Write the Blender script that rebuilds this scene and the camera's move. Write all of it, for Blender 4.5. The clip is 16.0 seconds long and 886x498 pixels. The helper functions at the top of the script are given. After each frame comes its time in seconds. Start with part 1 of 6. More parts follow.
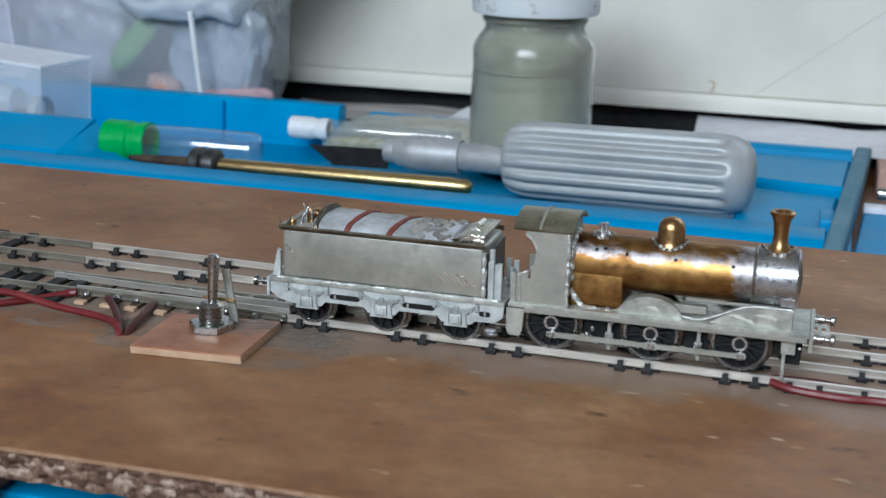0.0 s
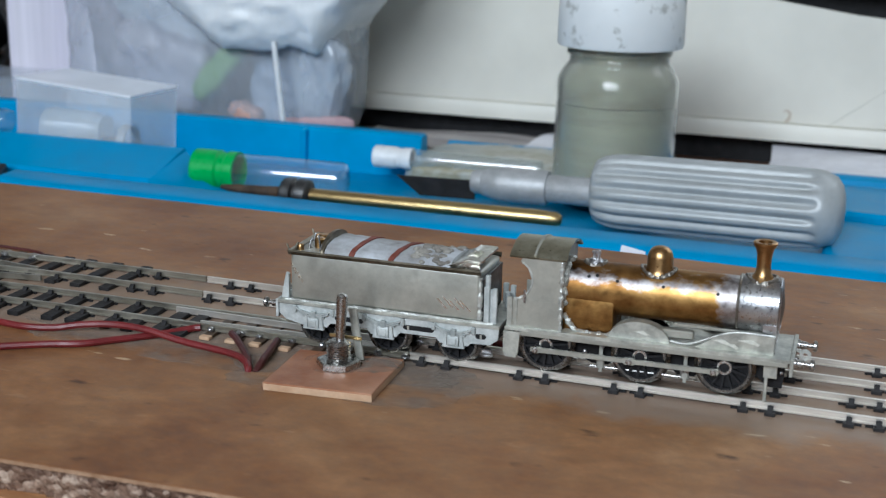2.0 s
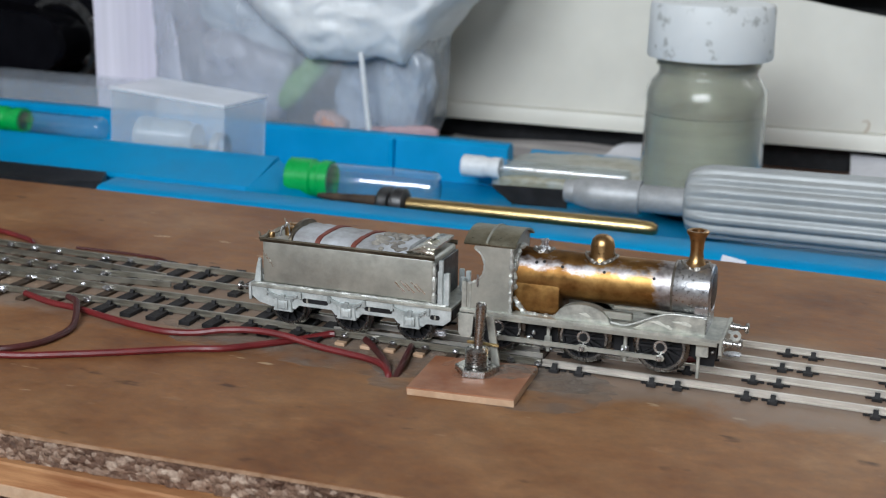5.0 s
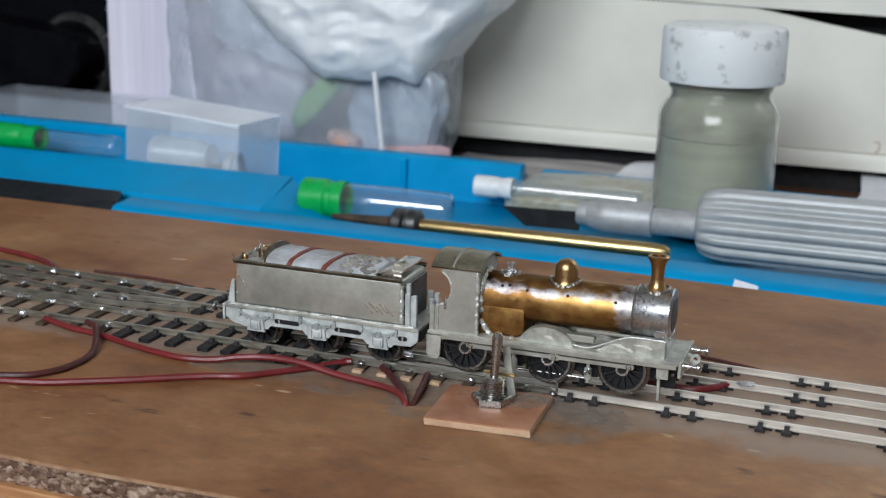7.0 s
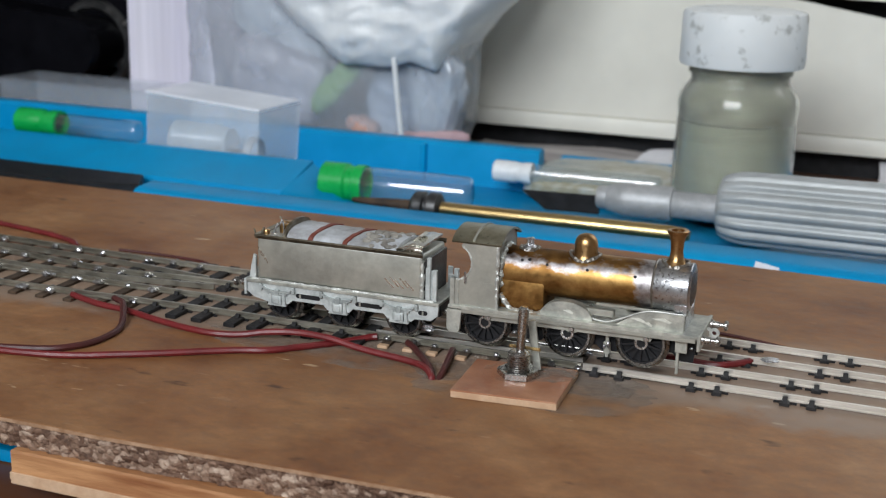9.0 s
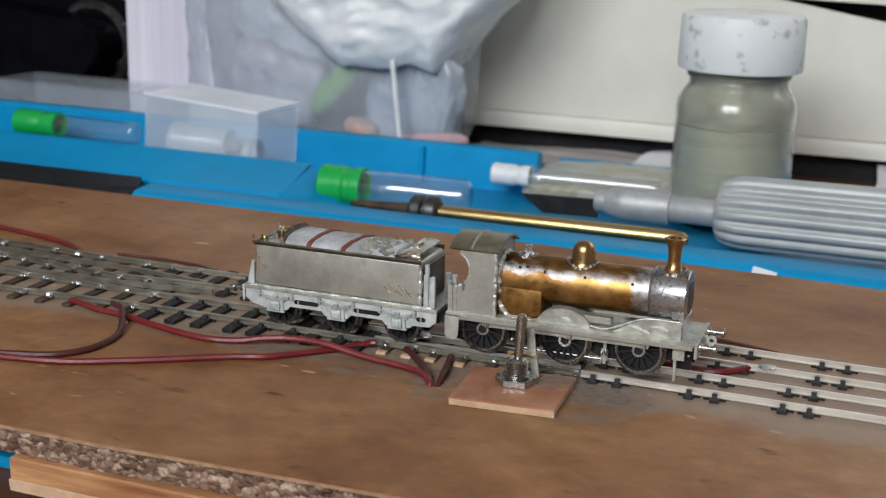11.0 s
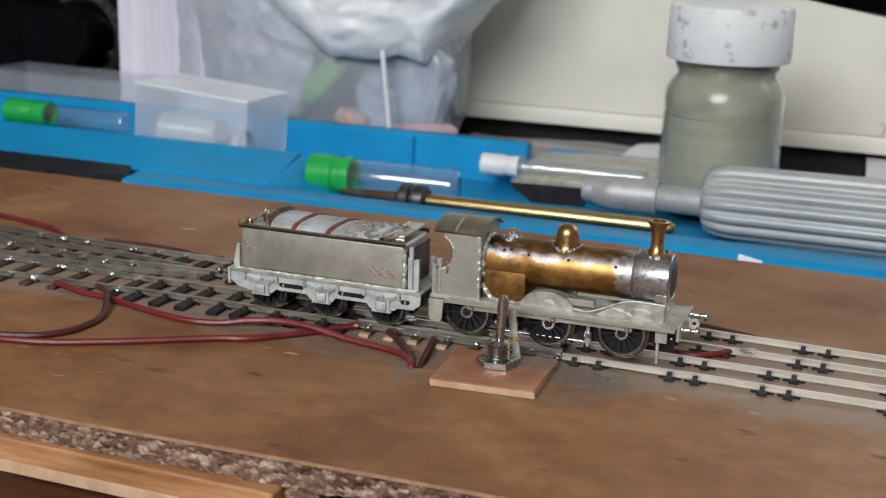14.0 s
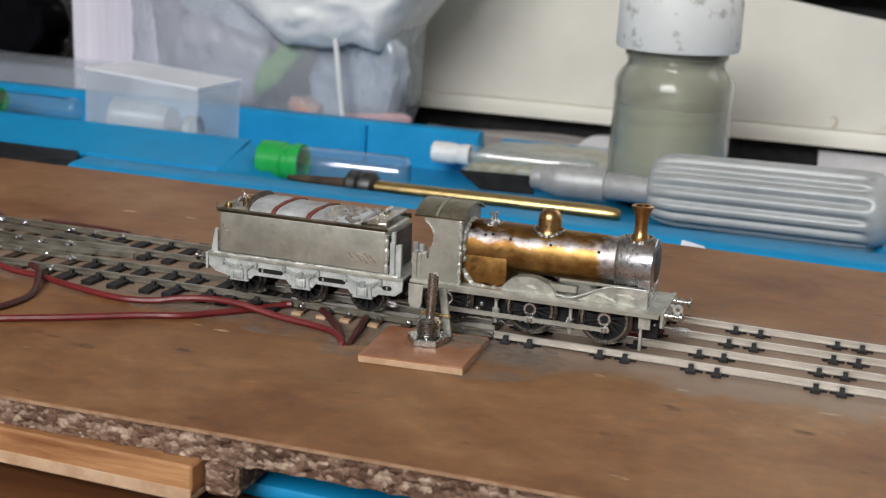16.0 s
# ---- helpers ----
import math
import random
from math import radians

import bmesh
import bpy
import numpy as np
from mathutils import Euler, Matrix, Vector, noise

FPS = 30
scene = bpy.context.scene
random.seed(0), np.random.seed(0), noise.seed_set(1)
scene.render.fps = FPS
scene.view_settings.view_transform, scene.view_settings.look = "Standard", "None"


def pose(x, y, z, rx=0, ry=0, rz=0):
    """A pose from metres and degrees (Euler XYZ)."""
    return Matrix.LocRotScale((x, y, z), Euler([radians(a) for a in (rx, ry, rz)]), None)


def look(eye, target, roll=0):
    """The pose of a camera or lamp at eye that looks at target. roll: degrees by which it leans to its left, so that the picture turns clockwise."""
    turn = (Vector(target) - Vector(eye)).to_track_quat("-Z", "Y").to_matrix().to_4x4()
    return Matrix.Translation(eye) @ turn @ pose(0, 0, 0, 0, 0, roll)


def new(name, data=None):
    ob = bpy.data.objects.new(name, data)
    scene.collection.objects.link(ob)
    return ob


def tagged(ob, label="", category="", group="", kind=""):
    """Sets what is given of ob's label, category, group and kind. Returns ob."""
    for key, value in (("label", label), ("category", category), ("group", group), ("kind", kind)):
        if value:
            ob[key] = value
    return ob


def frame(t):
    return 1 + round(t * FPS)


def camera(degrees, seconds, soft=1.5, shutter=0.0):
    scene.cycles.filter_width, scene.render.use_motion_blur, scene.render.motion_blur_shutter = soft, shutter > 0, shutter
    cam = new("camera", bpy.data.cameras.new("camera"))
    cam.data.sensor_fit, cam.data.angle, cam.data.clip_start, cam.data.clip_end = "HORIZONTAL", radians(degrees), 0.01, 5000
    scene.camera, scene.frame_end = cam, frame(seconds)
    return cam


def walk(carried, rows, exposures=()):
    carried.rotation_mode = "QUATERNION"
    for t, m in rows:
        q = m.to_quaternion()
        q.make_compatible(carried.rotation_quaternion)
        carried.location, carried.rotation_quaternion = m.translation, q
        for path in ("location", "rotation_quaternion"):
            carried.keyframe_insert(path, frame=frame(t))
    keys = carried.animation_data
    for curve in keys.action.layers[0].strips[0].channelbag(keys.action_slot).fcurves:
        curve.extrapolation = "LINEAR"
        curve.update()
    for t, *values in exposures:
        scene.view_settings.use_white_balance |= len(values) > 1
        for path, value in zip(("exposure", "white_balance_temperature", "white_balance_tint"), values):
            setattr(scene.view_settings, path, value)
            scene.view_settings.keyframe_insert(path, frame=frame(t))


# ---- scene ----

cam = camera(38.42, 16.0, soft=1.2, shutter=0.3)
cam.data.dof.use_dof = True
cam.data.dof.focus_distance = 0.345
cam.data.dof.aperture_fstop = 26
PATH = [
    (0, (0.13476, -0.27744, 0.10849), (0.02645, 0.09094, -0.00360), 1.51),
    (0.5, (0.13167, -0.27985, 0.11082), (0.02061, 0.08782, -0.00092), 1.61),
    (1, (0.12573, -0.28308, 0.11280), (0.01225, 0.08426, 0.00240), 1.59),
    (1.5, (0.12108, -0.28568, 0.11509), (0.00388, 0.08076, 0.00564), 1.48),
    (2, (0.11528, -0.28878, 0.11611), (-0.00390, 0.07748, 0.00815), 1.46),
    (2.5, (0.11340, -0.28974, 0.11956), (-0.00736, 0.07575, 0.01077), 1.56),
    (3, (0.10990, -0.29331, 0.12203), (-0.01206, 0.07197, 0.01390), 1.63),
    (3.5, (0.10556, -0.29687, 0.12155), (-0.01967, 0.06746, 0.01392), 1.51),
    (4, (0.09905, -0.30153, 0.11927), (-0.02750, 0.06220, 0.01117), 1.42),
    (6.5, (0.09137, -0.30839, 0.12276), (-0.03975, 0.05483, 0.01848), 1.38),
    (7, (0.09105, -0.30920, 0.12611), (-0.03988, 0.05403, 0.02160), 1.49),
    (7.5, (0.08959, -0.31028, 0.12728), (-0.04227, 0.05265, 0.02290), 1.47),
    (8, (0.08848, -0.31166, 0.12532), (-0.04409, 0.05086, 0.02039), 1.44),
    (8.5, (0.08749, -0.31382, 0.12270), (-0.04452, 0.04835, 0.01591), 1.50),
    (9, (0.08851, -0.31396, 0.12130), (-0.04537, 0.04779, 0.01542), 1.54),
    (11.5, (0.08830, -0.31397, 0.12437), (-0.04421, 0.04797, 0.01744), 1.76),
    (12, (0.08947, -0.31436, 0.12308), (-0.04209, 0.04823, 0.01712), 1.86),
    (12.5, (0.09050, -0.31407, 0.12568), (-0.04158, 0.04857, 0.02058), 1.79),
    (13, (0.09053, -0.31462, 0.12516), (-0.04203, 0.04769, 0.01950), 1.77),
    (13.5, (0.09198, -0.31537, 0.11947), (-0.04076, 0.04700, 0.01427), 1.84),
    (14, (0.09280, -0.31457, 0.12011), (-0.03941, 0.04746, 0.01312), 1.92),
    (14.5, (0.09403, -0.31489, 0.11883), (-0.03667, 0.04803, 0.01295), 2.02),
    (15, (0.09662, -0.31267, 0.12028), (-0.03232, 0.05046, 0.01299), 2.19),
    (15.5, (0.09855, -0.31203, 0.11878), (-0.02770, 0.05205, 0.01150), 2.42),
    (16, (0.10386, -0.31110, 0.11383), (-0.02080, 0.05388, 0.00777), 2.56),
]
TINT = [(0, 0, 5800, 6), (1.5, 0, 5810, 6), (3.5, 0, 6220, 8.5), (7, 0, 6220, 8.5), (9, 0, 6380, 9), (12.5, 0, 6640, 10), (14.5, 0, 6760, 11), (16, 0, 6880, 11.5)]
walk(cam, [(t, look(eye, target, roll)) for t, eye, target, roll in PATH], TINT)

# ---- light: daylight from a window behind and to the left, pale room round the bench ----
world = bpy.data.worlds.new("sky")
scene.world = world
world.use_nodes = True
wn = world.node_tree.nodes
sky = wn.new("ShaderNodeTexSky")
sky.sky_type = "NISHITA"
sky.sun_disc = False
sky.sun_elevation, sky.sun_rotation = radians(38), radians(215)
world.node_tree.links.new(sky.outputs[0], wn["Background"].inputs[0])
wn["Background"].inputs[1].default_value = 0.12


def area_light(name, eye, target, w, h, watts, colour):
    data = bpy.data.lights.new(name, "AREA")
    data.shape, data.size, data.size_y, data.energy, data.color = "RECTANGLE", w, h, watts, colour
    ob = new(name, data)
    ob.matrix_basis = look(eye, target)
    return ob


area_light("window_daylight", (-0.08, -1.62, 0.98), (0.0, 0.1, 0.0), 1.15, 0.6, 34, (0.95, 0.98, 1.0))
# added fill behind the bench that brightens rails and board; no known source
area_light("back_fill_lamp", (0.62, 0.915, 0.72), (0.1, -0.1, 0.0), 0.9, 0.7, 4.3, (0.95, 0.98, 1.0))

MM = 0.001


# ---- materials ----
def mat(name):
    m = bpy.data.materials.new(name)
    m.use_nodes = True
    nt = m.node_tree
    return m, nt, nt.nodes["Principled BSDF"]


def noise_node(nt, scale, detail=5.0, rough=0.55, stretch=None):
    """Noise in object space, scale in lumps per metre."""
    tc = nt.nodes.new("ShaderNodeTexCoord")
    n = nt.nodes.new("ShaderNodeTexNoise")
    n.inputs["Scale"].default_value = scale
    n.inputs["Detail"].default_value = detail
    n.inputs["Roughness"].default_value = rough
    if stretch:
        mp = nt.nodes.new("ShaderNodeMapping")
        mp.inputs["Scale"].default_value = stretch
        nt.links.new(tc.outputs["Object"], mp.inputs[0])
        nt.links.new(mp.outputs[0], n.inputs["Vector"])
    else:
        nt.links.new(tc.outputs["Object"], n.inputs["Vector"])
    return n


def ramp(nt, src, stops):
    r = nt.nodes.new("ShaderNodeValToRGB")
    el = r.color_ramp.elements
    while len(el) < len(stops):
        el.new(0.5)
    for e, (p, c) in zip(el, stops):
        e.position, e.color = p, (*c, 1) if len(c) == 3 else c
    nt.links.new(src, r.inputs[0])
    return r


def mixc(nt, a, b, fac=None, mode="MIX", f=0.5):
    m = nt.nodes.new("ShaderNodeMix")
    m.data_type, m.blend_type = "RGBA", mode
    m.inputs[0].default_value = f
    if fac is not None:
        nt.links.new(fac, m.inputs[0])
    for sock, v in ((m.inputs[6], a), (m.inputs[7], b)):
        if isinstance(v, tuple):
            sock.default_value = (*v, 1)
        else:
            nt.links.new(v, sock)
    return m.outputs[2]


def bump(nt, bsdf, src, strength, dist):
    b = nt.nodes.new("ShaderNodeBump")
    b.inputs["Strength"].default_value, b.inputs["Distance"].default_value = strength, dist
    nt.links.new(src, b.inputs["Height"])
    nt.links.new(b.outputs[0], bsdf.inputs["Normal"])


def surface(name, a, b, scale, rough=(0.4, 0.6), metal=0.0, bumps=0.15, depth=0.0002, stretch=None, fine=None, low=0.35, high=0.65, spec=0.5):
    """Two colours mixed by noise at two scales, with roughness and relief that follow it."""
    m, nt, p = mat(name)
    n1 = noise_node(nt, scale, 6, 0.6, stretch)
    n2 = noise_node(nt, fine or scale * 7, 3, 0.6, stretch)
    c1 = ramp(nt, n1.outputs[0], [(low, a), (high, b)])
    c2 = ramp(nt, n2.outputs[0], [(0.3, (0.92, 0.92, 0.92)), (0.7, (1.05, 1.05, 1.05))])
    nt.links.new(mixc(nt, c1.outputs[0], c2.outputs[0], mode="MULTIPLY", f=1.0), p.inputs["Base Color"])
    r = ramp(nt, n2.outputs[0], [(0.3, (rough[0],) * 3), (0.7, (rough[1],) * 3)])
    nt.links.new(r.outputs[0], p.inputs["Roughness"])
    p.inputs["Metallic"].default_value = metal
    p.inputs["Specular IOR Level"].default_value = spec
    if bumps:
        bump(nt, p, n2.outputs[0], bumps, depth)
    return m


def board_material():
    m, nt, p = mat("board_veneer")
    big = noise_node(nt, 18, 7, 0.66, (0.8, 1.0, 1))
    grain = noise_node(nt, 230, 8, 0.72, (0.8, 1.1, 1))
    fleck = noise_node(nt, 105, 3, 0.55, (0.55, 1.25, 1))
    base = ramp(nt, big.outputs[0], [(0.30, (0.146, 0.054, 0.019)), (0.45, (0.242, 0.110, 0.043)), (0.58, (0.298, 0.153, 0.067)), (0.72, (0.365, 0.216, 0.113))])
    g = ramp(nt, grain.outputs[0], [(0.3, (0.72, 0.69, 0.67)), (0.7, (1.2, 1.2, 1.2))])
    col = mixc(nt, base.outputs[0], g.outputs[0], mode="MULTIPLY", f=1.0)
    cloud = noise_node(nt, 60, 6, 0.68, (0.65, 1.0, 1))
    cl = ramp(nt, cloud.outputs[0], [(0.32, (0.80, 0.75, 0.71)), (0.5, (0.96, 0.94, 0.92)), (0.68, (1.12, 1.12, 1.12))])
    col = mixc(nt, col, cl.outputs[0], mode="MULTIPLY", f=1.0)
    spots = ramp(nt, fleck.outputs[0], [(0.66, (0, 0, 0)), (0.73, (0.8, 0.8, 0.8))])
    col = mixc(nt, col, (0.06, 0.027, 0.015), spots.outputs[0])
    pale = noise_node(nt, 240, 2, 0.5, (0.35, 1.1, 1))
    chips = ramp(nt, pale.outputs[0], [(0.685, (0, 0, 0)), (0.73, (1, 1, 1))])
    zone = noise_node(nt, 22, 2, 0.5, (0.5, 1.6, 1))
    zr = ramp(nt, zone.outputs[0], [(0.50, (0.1, 0.1, 0.1)), (0.60, (1, 1, 1))])
    chipz = mixc(nt, chips.outputs[0], zr.outputs[0], mode="MULTIPLY", f=1.0)
    col = mixc(nt, col, (0.58, 0.43, 0.27), chipz)
    # thin grey glue left along the track bed
    tc = nt.nodes.new("ShaderNodeTexCoord")
    sep = nt.nodes.new("ShaderNodeSeparateXYZ")
    nt.links.new(tc.outputs["Object"], sep.inputs[0])
    wob = noise_node(nt, 40, 5, 0.65)
    add = nt.nodes.new("ShaderNodeMath")
    add.operation, add.inputs[1].default_value = "MULTIPLY_ADD", 0.034
    nt.links.new(wob.outputs[0], add.inputs[0])
    nt.links.new(sep.outputs[1], add.inputs[2])
    band = ramp(nt, add.outputs[0], [(0.0, (0, 0, 0)), (0.009, (0.62, 0.62, 0.62)), (0.054, (0.55, 0.55, 0.55)), (0.068, (0, 0, 0))])
    col = mixc(nt, col, (0.27, 0.225, 0.185), band.outputs[0])
    nt.links.new(col, p.inputs["Base Color"])
    r = ramp(nt, grain.outputs[0], [(0.3, (0.44,) * 3), (0.7, (0.66,) * 3)])
    nt.links.new(r.outputs[0], p.inputs["Roughness"])
    bump(nt, p, grain.outputs[0], 0.12, 0.0003)
    return m


def glue_material():
    """Dried glue, patchy enough for the veneer to show."""
    m, nt, p = mat("dried_glue")
    n1 = noise_node(nt, 75, 6, 0.65, (0.7, 1.1, 1))
    n2 = noise_node(nt, 500, 4, 0.6)
    c = ramp(nt, n2.outputs[0], [(0.3, (0.24, 0.195, 0.16)), (0.7, (0.36, 0.305, 0.26))])
    nt.links.new(c.outputs[0], p.inputs["Base Color"])
    a = ramp(nt, n1.outputs[0], [(0.40, (0, 0, 0)), (0.66, (0.62, 0.62, 0.62))])
    nt.links.new(a.outputs[0], p.inputs["Alpha"])
    p.inputs["Roughness"].default_value = 0.6
    bump(nt, p, n2.outputs[0], 0.2, 0.0003)
    return m


def chipboard_material():
    """Broken chipboard: pale and dark flakes, each with its own tone, in a brown binder."""
    m, nt, p = mat("chipboard_edge")
    warp = noise_node(nt, 500, 3, 0.6)
    tc = nt.nodes.new("ShaderNodeTexCoord")
    off = nt.nodes.new("ShaderNodeVectorMath")
    off.operation = "MULTIPLY_ADD"
    off.inputs[1].default_value = (0.0022, 0.0022, 0.0022)
    nt.links.new(warp.outputs["Color"], off.inputs[0])
    nt.links.new(tc.outputs["Object"], off.inputs[2])
    mp = nt.nodes.new("ShaderNodeMapping")
    mp.inputs["Scale"].default_value = (0.7, 1, 1.1)
    nt.links.new(off.outputs[0], mp.inputs[0])
    cells = nt.nodes.new("ShaderNodeTexVoronoi")
    cells.inputs["Scale"].default_value = 680
    nt.links.new(mp.outputs[0], cells.inputs["Vector"])
    tone = nt.nodes.new("ShaderNodeSeparateColor")
    nt.links.new(cells.outputs["Color"], tone.inputs[0])
    c = ramp(nt, tone.outputs[0], [(0.12, (0.125, 0.07, 0.045)), (0.4, (0.21, 0.13, 0.088)), (0.7, (0.31, 0.215, 0.155)), (0.95, (0.48, 0.38, 0.30))])
    edge = ramp(nt, cells.outputs["Distance"], [(0.35, (1.08, 1.08, 1.08)), (0.85, (0.66, 0.61, 0.58))])
    n2 = noise_node(nt, 1100, 4, 0.7, (0.7, 1, 1.3))
    n3 = noise_node(nt, 60, 4, 0.6)
    d = ramp(nt, n2.outputs[0], [(0.35, (0.72, 0.68, 0.66)), (0.65, (1.2, 1.2, 1.2))])
    g = ramp(nt, n3.outputs[0], [(0.3, (0.75, 0.7, 0.68)), (0.7, (1.15, 1.15, 1.15))])
    col = mixc(nt, c.outputs[0], edge.outputs[0], mode="MULTIPLY", f=1.0)
    col = mixc(nt, col, d.outputs[0], mode="MULTIPLY", f=1.0)
    nt.links.new(mixc(nt, col, g.outputs[0], mode="MULTIPLY", f=1.0), p.inputs["Base Color"])
    p.inputs["Roughness"].default_value = 0.75
    inv = nt.nodes.new("ShaderNodeMath")
    inv.operation, inv.inputs[1].default_value = "MULTIPLY", -1.0
    nt.links.new(cells.outputs["Distance"], inv.inputs[0])
    bump(nt, p, inv.outputs[0], 0.9, 0.0009)
    return m


def clear_plastic(name, tint=(0.9, 0.95, 0.97), haze=0.25, rough=0.08, gloss=0.04, lumps=60, white=(0.75, 0.79, 0.83), creases=0.0):
    """Thin clear plastic: mostly see-through, a little milky, with a gloss."""
    m, nt, p = mat(name)
    out = nt.nodes["Material Output"]
    tr = nt.nodes.new("ShaderNodeBsdfTransparent")
    tr.inputs[0].default_value = (*tint, 1)
    p.inputs["Base Color"].default_value = (*white, 1)
    p.inputs["Roughness"].default_value = rough
    n = noise_node(nt, lumps, 4)
    r = ramp(nt, n.outputs[0], [(0.3, (haze * 0.8,) * 3), (0.7, (min(1, haze * 1.25),) * 3)])
    mix = nt.nodes.new("ShaderNodeMixShader")
    nt.links.new(r.outputs[0], mix.inputs[0])
    nt.links.new(tr.outputs[0], mix.inputs[1])
    nt.links.new(p.outputs[0], mix.inputs[2])
    gl = nt.nodes.new("ShaderNodeBsdfGlossy")
    gl.inputs["Roughness"].default_value = rough
    lw = nt.nodes.new("ShaderNodeLayerWeight")
    lw.inputs[0].default_value = 0.5
    fr = ramp(nt, lw.outputs["Facing"], [(0.0, (gloss,) * 3), (0.6, (gloss * 1.6,) * 3), (1.0, (min(1, gloss * 7),) * 3)])
    if creases:
        w = noise_node(nt, 45, 5, 0.6, (1.0, 1.0, 0.35))
        bump(nt, p, w.outputs[0], creases, 0.006)
    mix2 = nt.nodes.new("ShaderNodeMixShader")
    nt.links.new(fr.outputs[0], mix2.inputs[0])
    nt.links.new(mix.outputs[0], mix2.inputs[1])
    nt.links.new(gl.outputs[0], mix2.inputs[2])
    nt.links.new(mix2.outputs[0], out.inputs[0])
    return m


def brass_boiler_material():
    """Heat-stained brass; a film of grey solder has run along the drilled holes and the front end."""
    m, nt, p = mat("stained_brass")
    n1 = noise_node(nt, 95, 5, 0.6, (0.6, 1, 1))
    n2 = noise_node(nt, 520, 4, 0.6)
    c = ramp(nt, n1.outputs[0], [(0.30, (0.10, 0.046, 0.018)), (0.47, (0.30, 0.165, 0.055)), (0.66, (0.47, 0.30, 0.115))])
    d = ramp(nt, n2.outputs[0], [(0.3, (0.72, 0.68, 0.66)), (0.7, (1.15, 1.12, 1.1))])
    n4 = noise_node(nt, 46, 4, 0.65, (0.5, 1, 1))
    heat = ramp(nt, n4.outputs[0], [(0.34, (0.42, 0.34, 0.30)), (0.50, (0.95, 0.92, 0.88)), (0.66, (1.12, 1.1, 1.0))])
    brass = mixc(nt, c.outputs[0], d.outputs[0], mode="MULTIPLY", f=1.0)
    brass = mixc(nt, brass, heat.outputs[0], mode="MULTIPLY", f=1.0)
    tc = nt.nodes.new("ShaderNodeTexCoord")
    sep = nt.nodes.new("ShaderNodeSeparateXYZ")
    nt.links.new(tc.outputs["Object"], sep.inputs[0])

    def math_node(op, a, b=0.0, c=0.0):
        q = nt.nodes.new("ShaderNodeMath")
        q.operation = op
        for sock, v in zip(q.inputs, (a, b, c)):
            if isinstance(v, float):
                sock.default_value = v
            else:
                nt.links.new(v, sock)
        return q.outputs[0]
    off = math_node("ABSOLUTE", math_node("SUBTRACT", sep.outputs[2], 0.0287))
    band = math_node("SUBTRACT", 0.62, math_node("MULTIPLY", off, 230.0))
    end = math_node("MULTIPLY_ADD", sep.outputs[0], 120.0, -2.95)
    reach = math_node("MAXIMUM", math_node("MAXIMUM", band, end), 0.0)
    n3 = noise_node(nt, 210, 5, 0.65, (0.7, 1, 1))
    mask_in = math_node("MULTIPLY_ADD", reach, 0.55, n3.outputs[0])
    mask = ramp(nt, mask_in, [(0.66, (0, 0, 0)), (0.80, (0.92, 0.92, 0.92))])
    film = ramp(nt, n2.outputs[0], [(0.3, (0.24, 0.22, 0.23)), (0.5, (0.40, 0.38, 0.39)), (0.7, (0.62, 0.61, 0.62))])
    nt.links.new(mixc(nt, brass, film.outputs[0], mask.outputs[0]), p.inputs["Base Color"])
    r = ramp(nt, n2.outputs[0], [(0.3, (0.34,) * 3), (0.7, (0.56,) * 3)])
    nt.links.new(r.outputs[0], p.inputs["Roughness"])
    p.inputs["Metallic"].default_value = 1.0
    bump(nt, p, n2.outputs[0], 0.3, 0.00012)
    return m


BOARD = board_material()
CHIP = chipboard_material()
BATTEN = surface("batten_wood", (0.22, 0.075, 0.025), (0.52, 0.27, 0.12), 90, (0.5, 0.7), stretch=(0.25, 1, 2.2), fine=700, bumps=0.6, depth=0.0004, low=0.3, high=0.62)
TABLE = surface("table_wood", (0.12, 0.045, 0.018), (0.20, 0.08, 0.03), 18, (0.35, 0.5), stretch=(0.2, 1.5, 1))
BLUE = surface("blue_plastic", (0.0, 0.245, 0.52), (0.001, 0.285, 0.58), 9, (0.34, 0.46), bumps=0.03, spec=0.28)
BLUE_DUSTY = surface("dusty_blue_plastic", (0.06, 0.19, 0.28), (0.12, 0.25, 0.33), 30, (0.5, 0.7))
NICKEL = surface("nickel_silver", (0.37, 0.37, 0.33), (0.48, 0.475, 0.42), 110, (0.36, 0.5), 0.65, 0.15, 0.00006)
NICKEL_PALE = surface("nickel_silver_fluxed", (0.32, 0.325, 0.295), (0.60, 0.60, 0.54), 230, (0.34, 0.6), 0.6, 0.4, 0.00015)
SOLDER = surface("solder", (0.36, 0.36, 0.38), (0.62, 0.62, 0.64), 420, (0.2, 0.42), 1.0, 0.45, 0.0002)
WHITEMETAL = surface("whitemetal", (0.42, 0.455, 0.45), (0.66, 0.69, 0.68), 260, (0.42, 0.62), 0.35, 0.5, 0.0002)
BRASS_BOILER = brass_boiler_material()
BRASS = surface("turned_brass", (0.35, 0.20, 0.085), (0.48, 0.30, 0.135), 200, (0.26, 0.38), 1.0, 0.1, 0.00006)
BRASS_BRIGHT = surface("bright_brass", (0.44, 0.31, 0.14), (0.58, 0.44, 0.21), 120, (0.26, 0.38), 1.0, 0.05, 0.00005, stretch=(0.1, 1, 1))
STEEL = surface("steel", (0.36, 0.355, 0.35), (0.50, 0.49, 0.47), 200, (0.2, 0.34), 1.0, 0.05, 0.00005)
TYRE = surface("tyre_steel", (0.12, 0.12, 0.12), (0.30, 0.29, 0.27), 120, (0.2, 0.36), 1.0, 0.05, 0.00005)
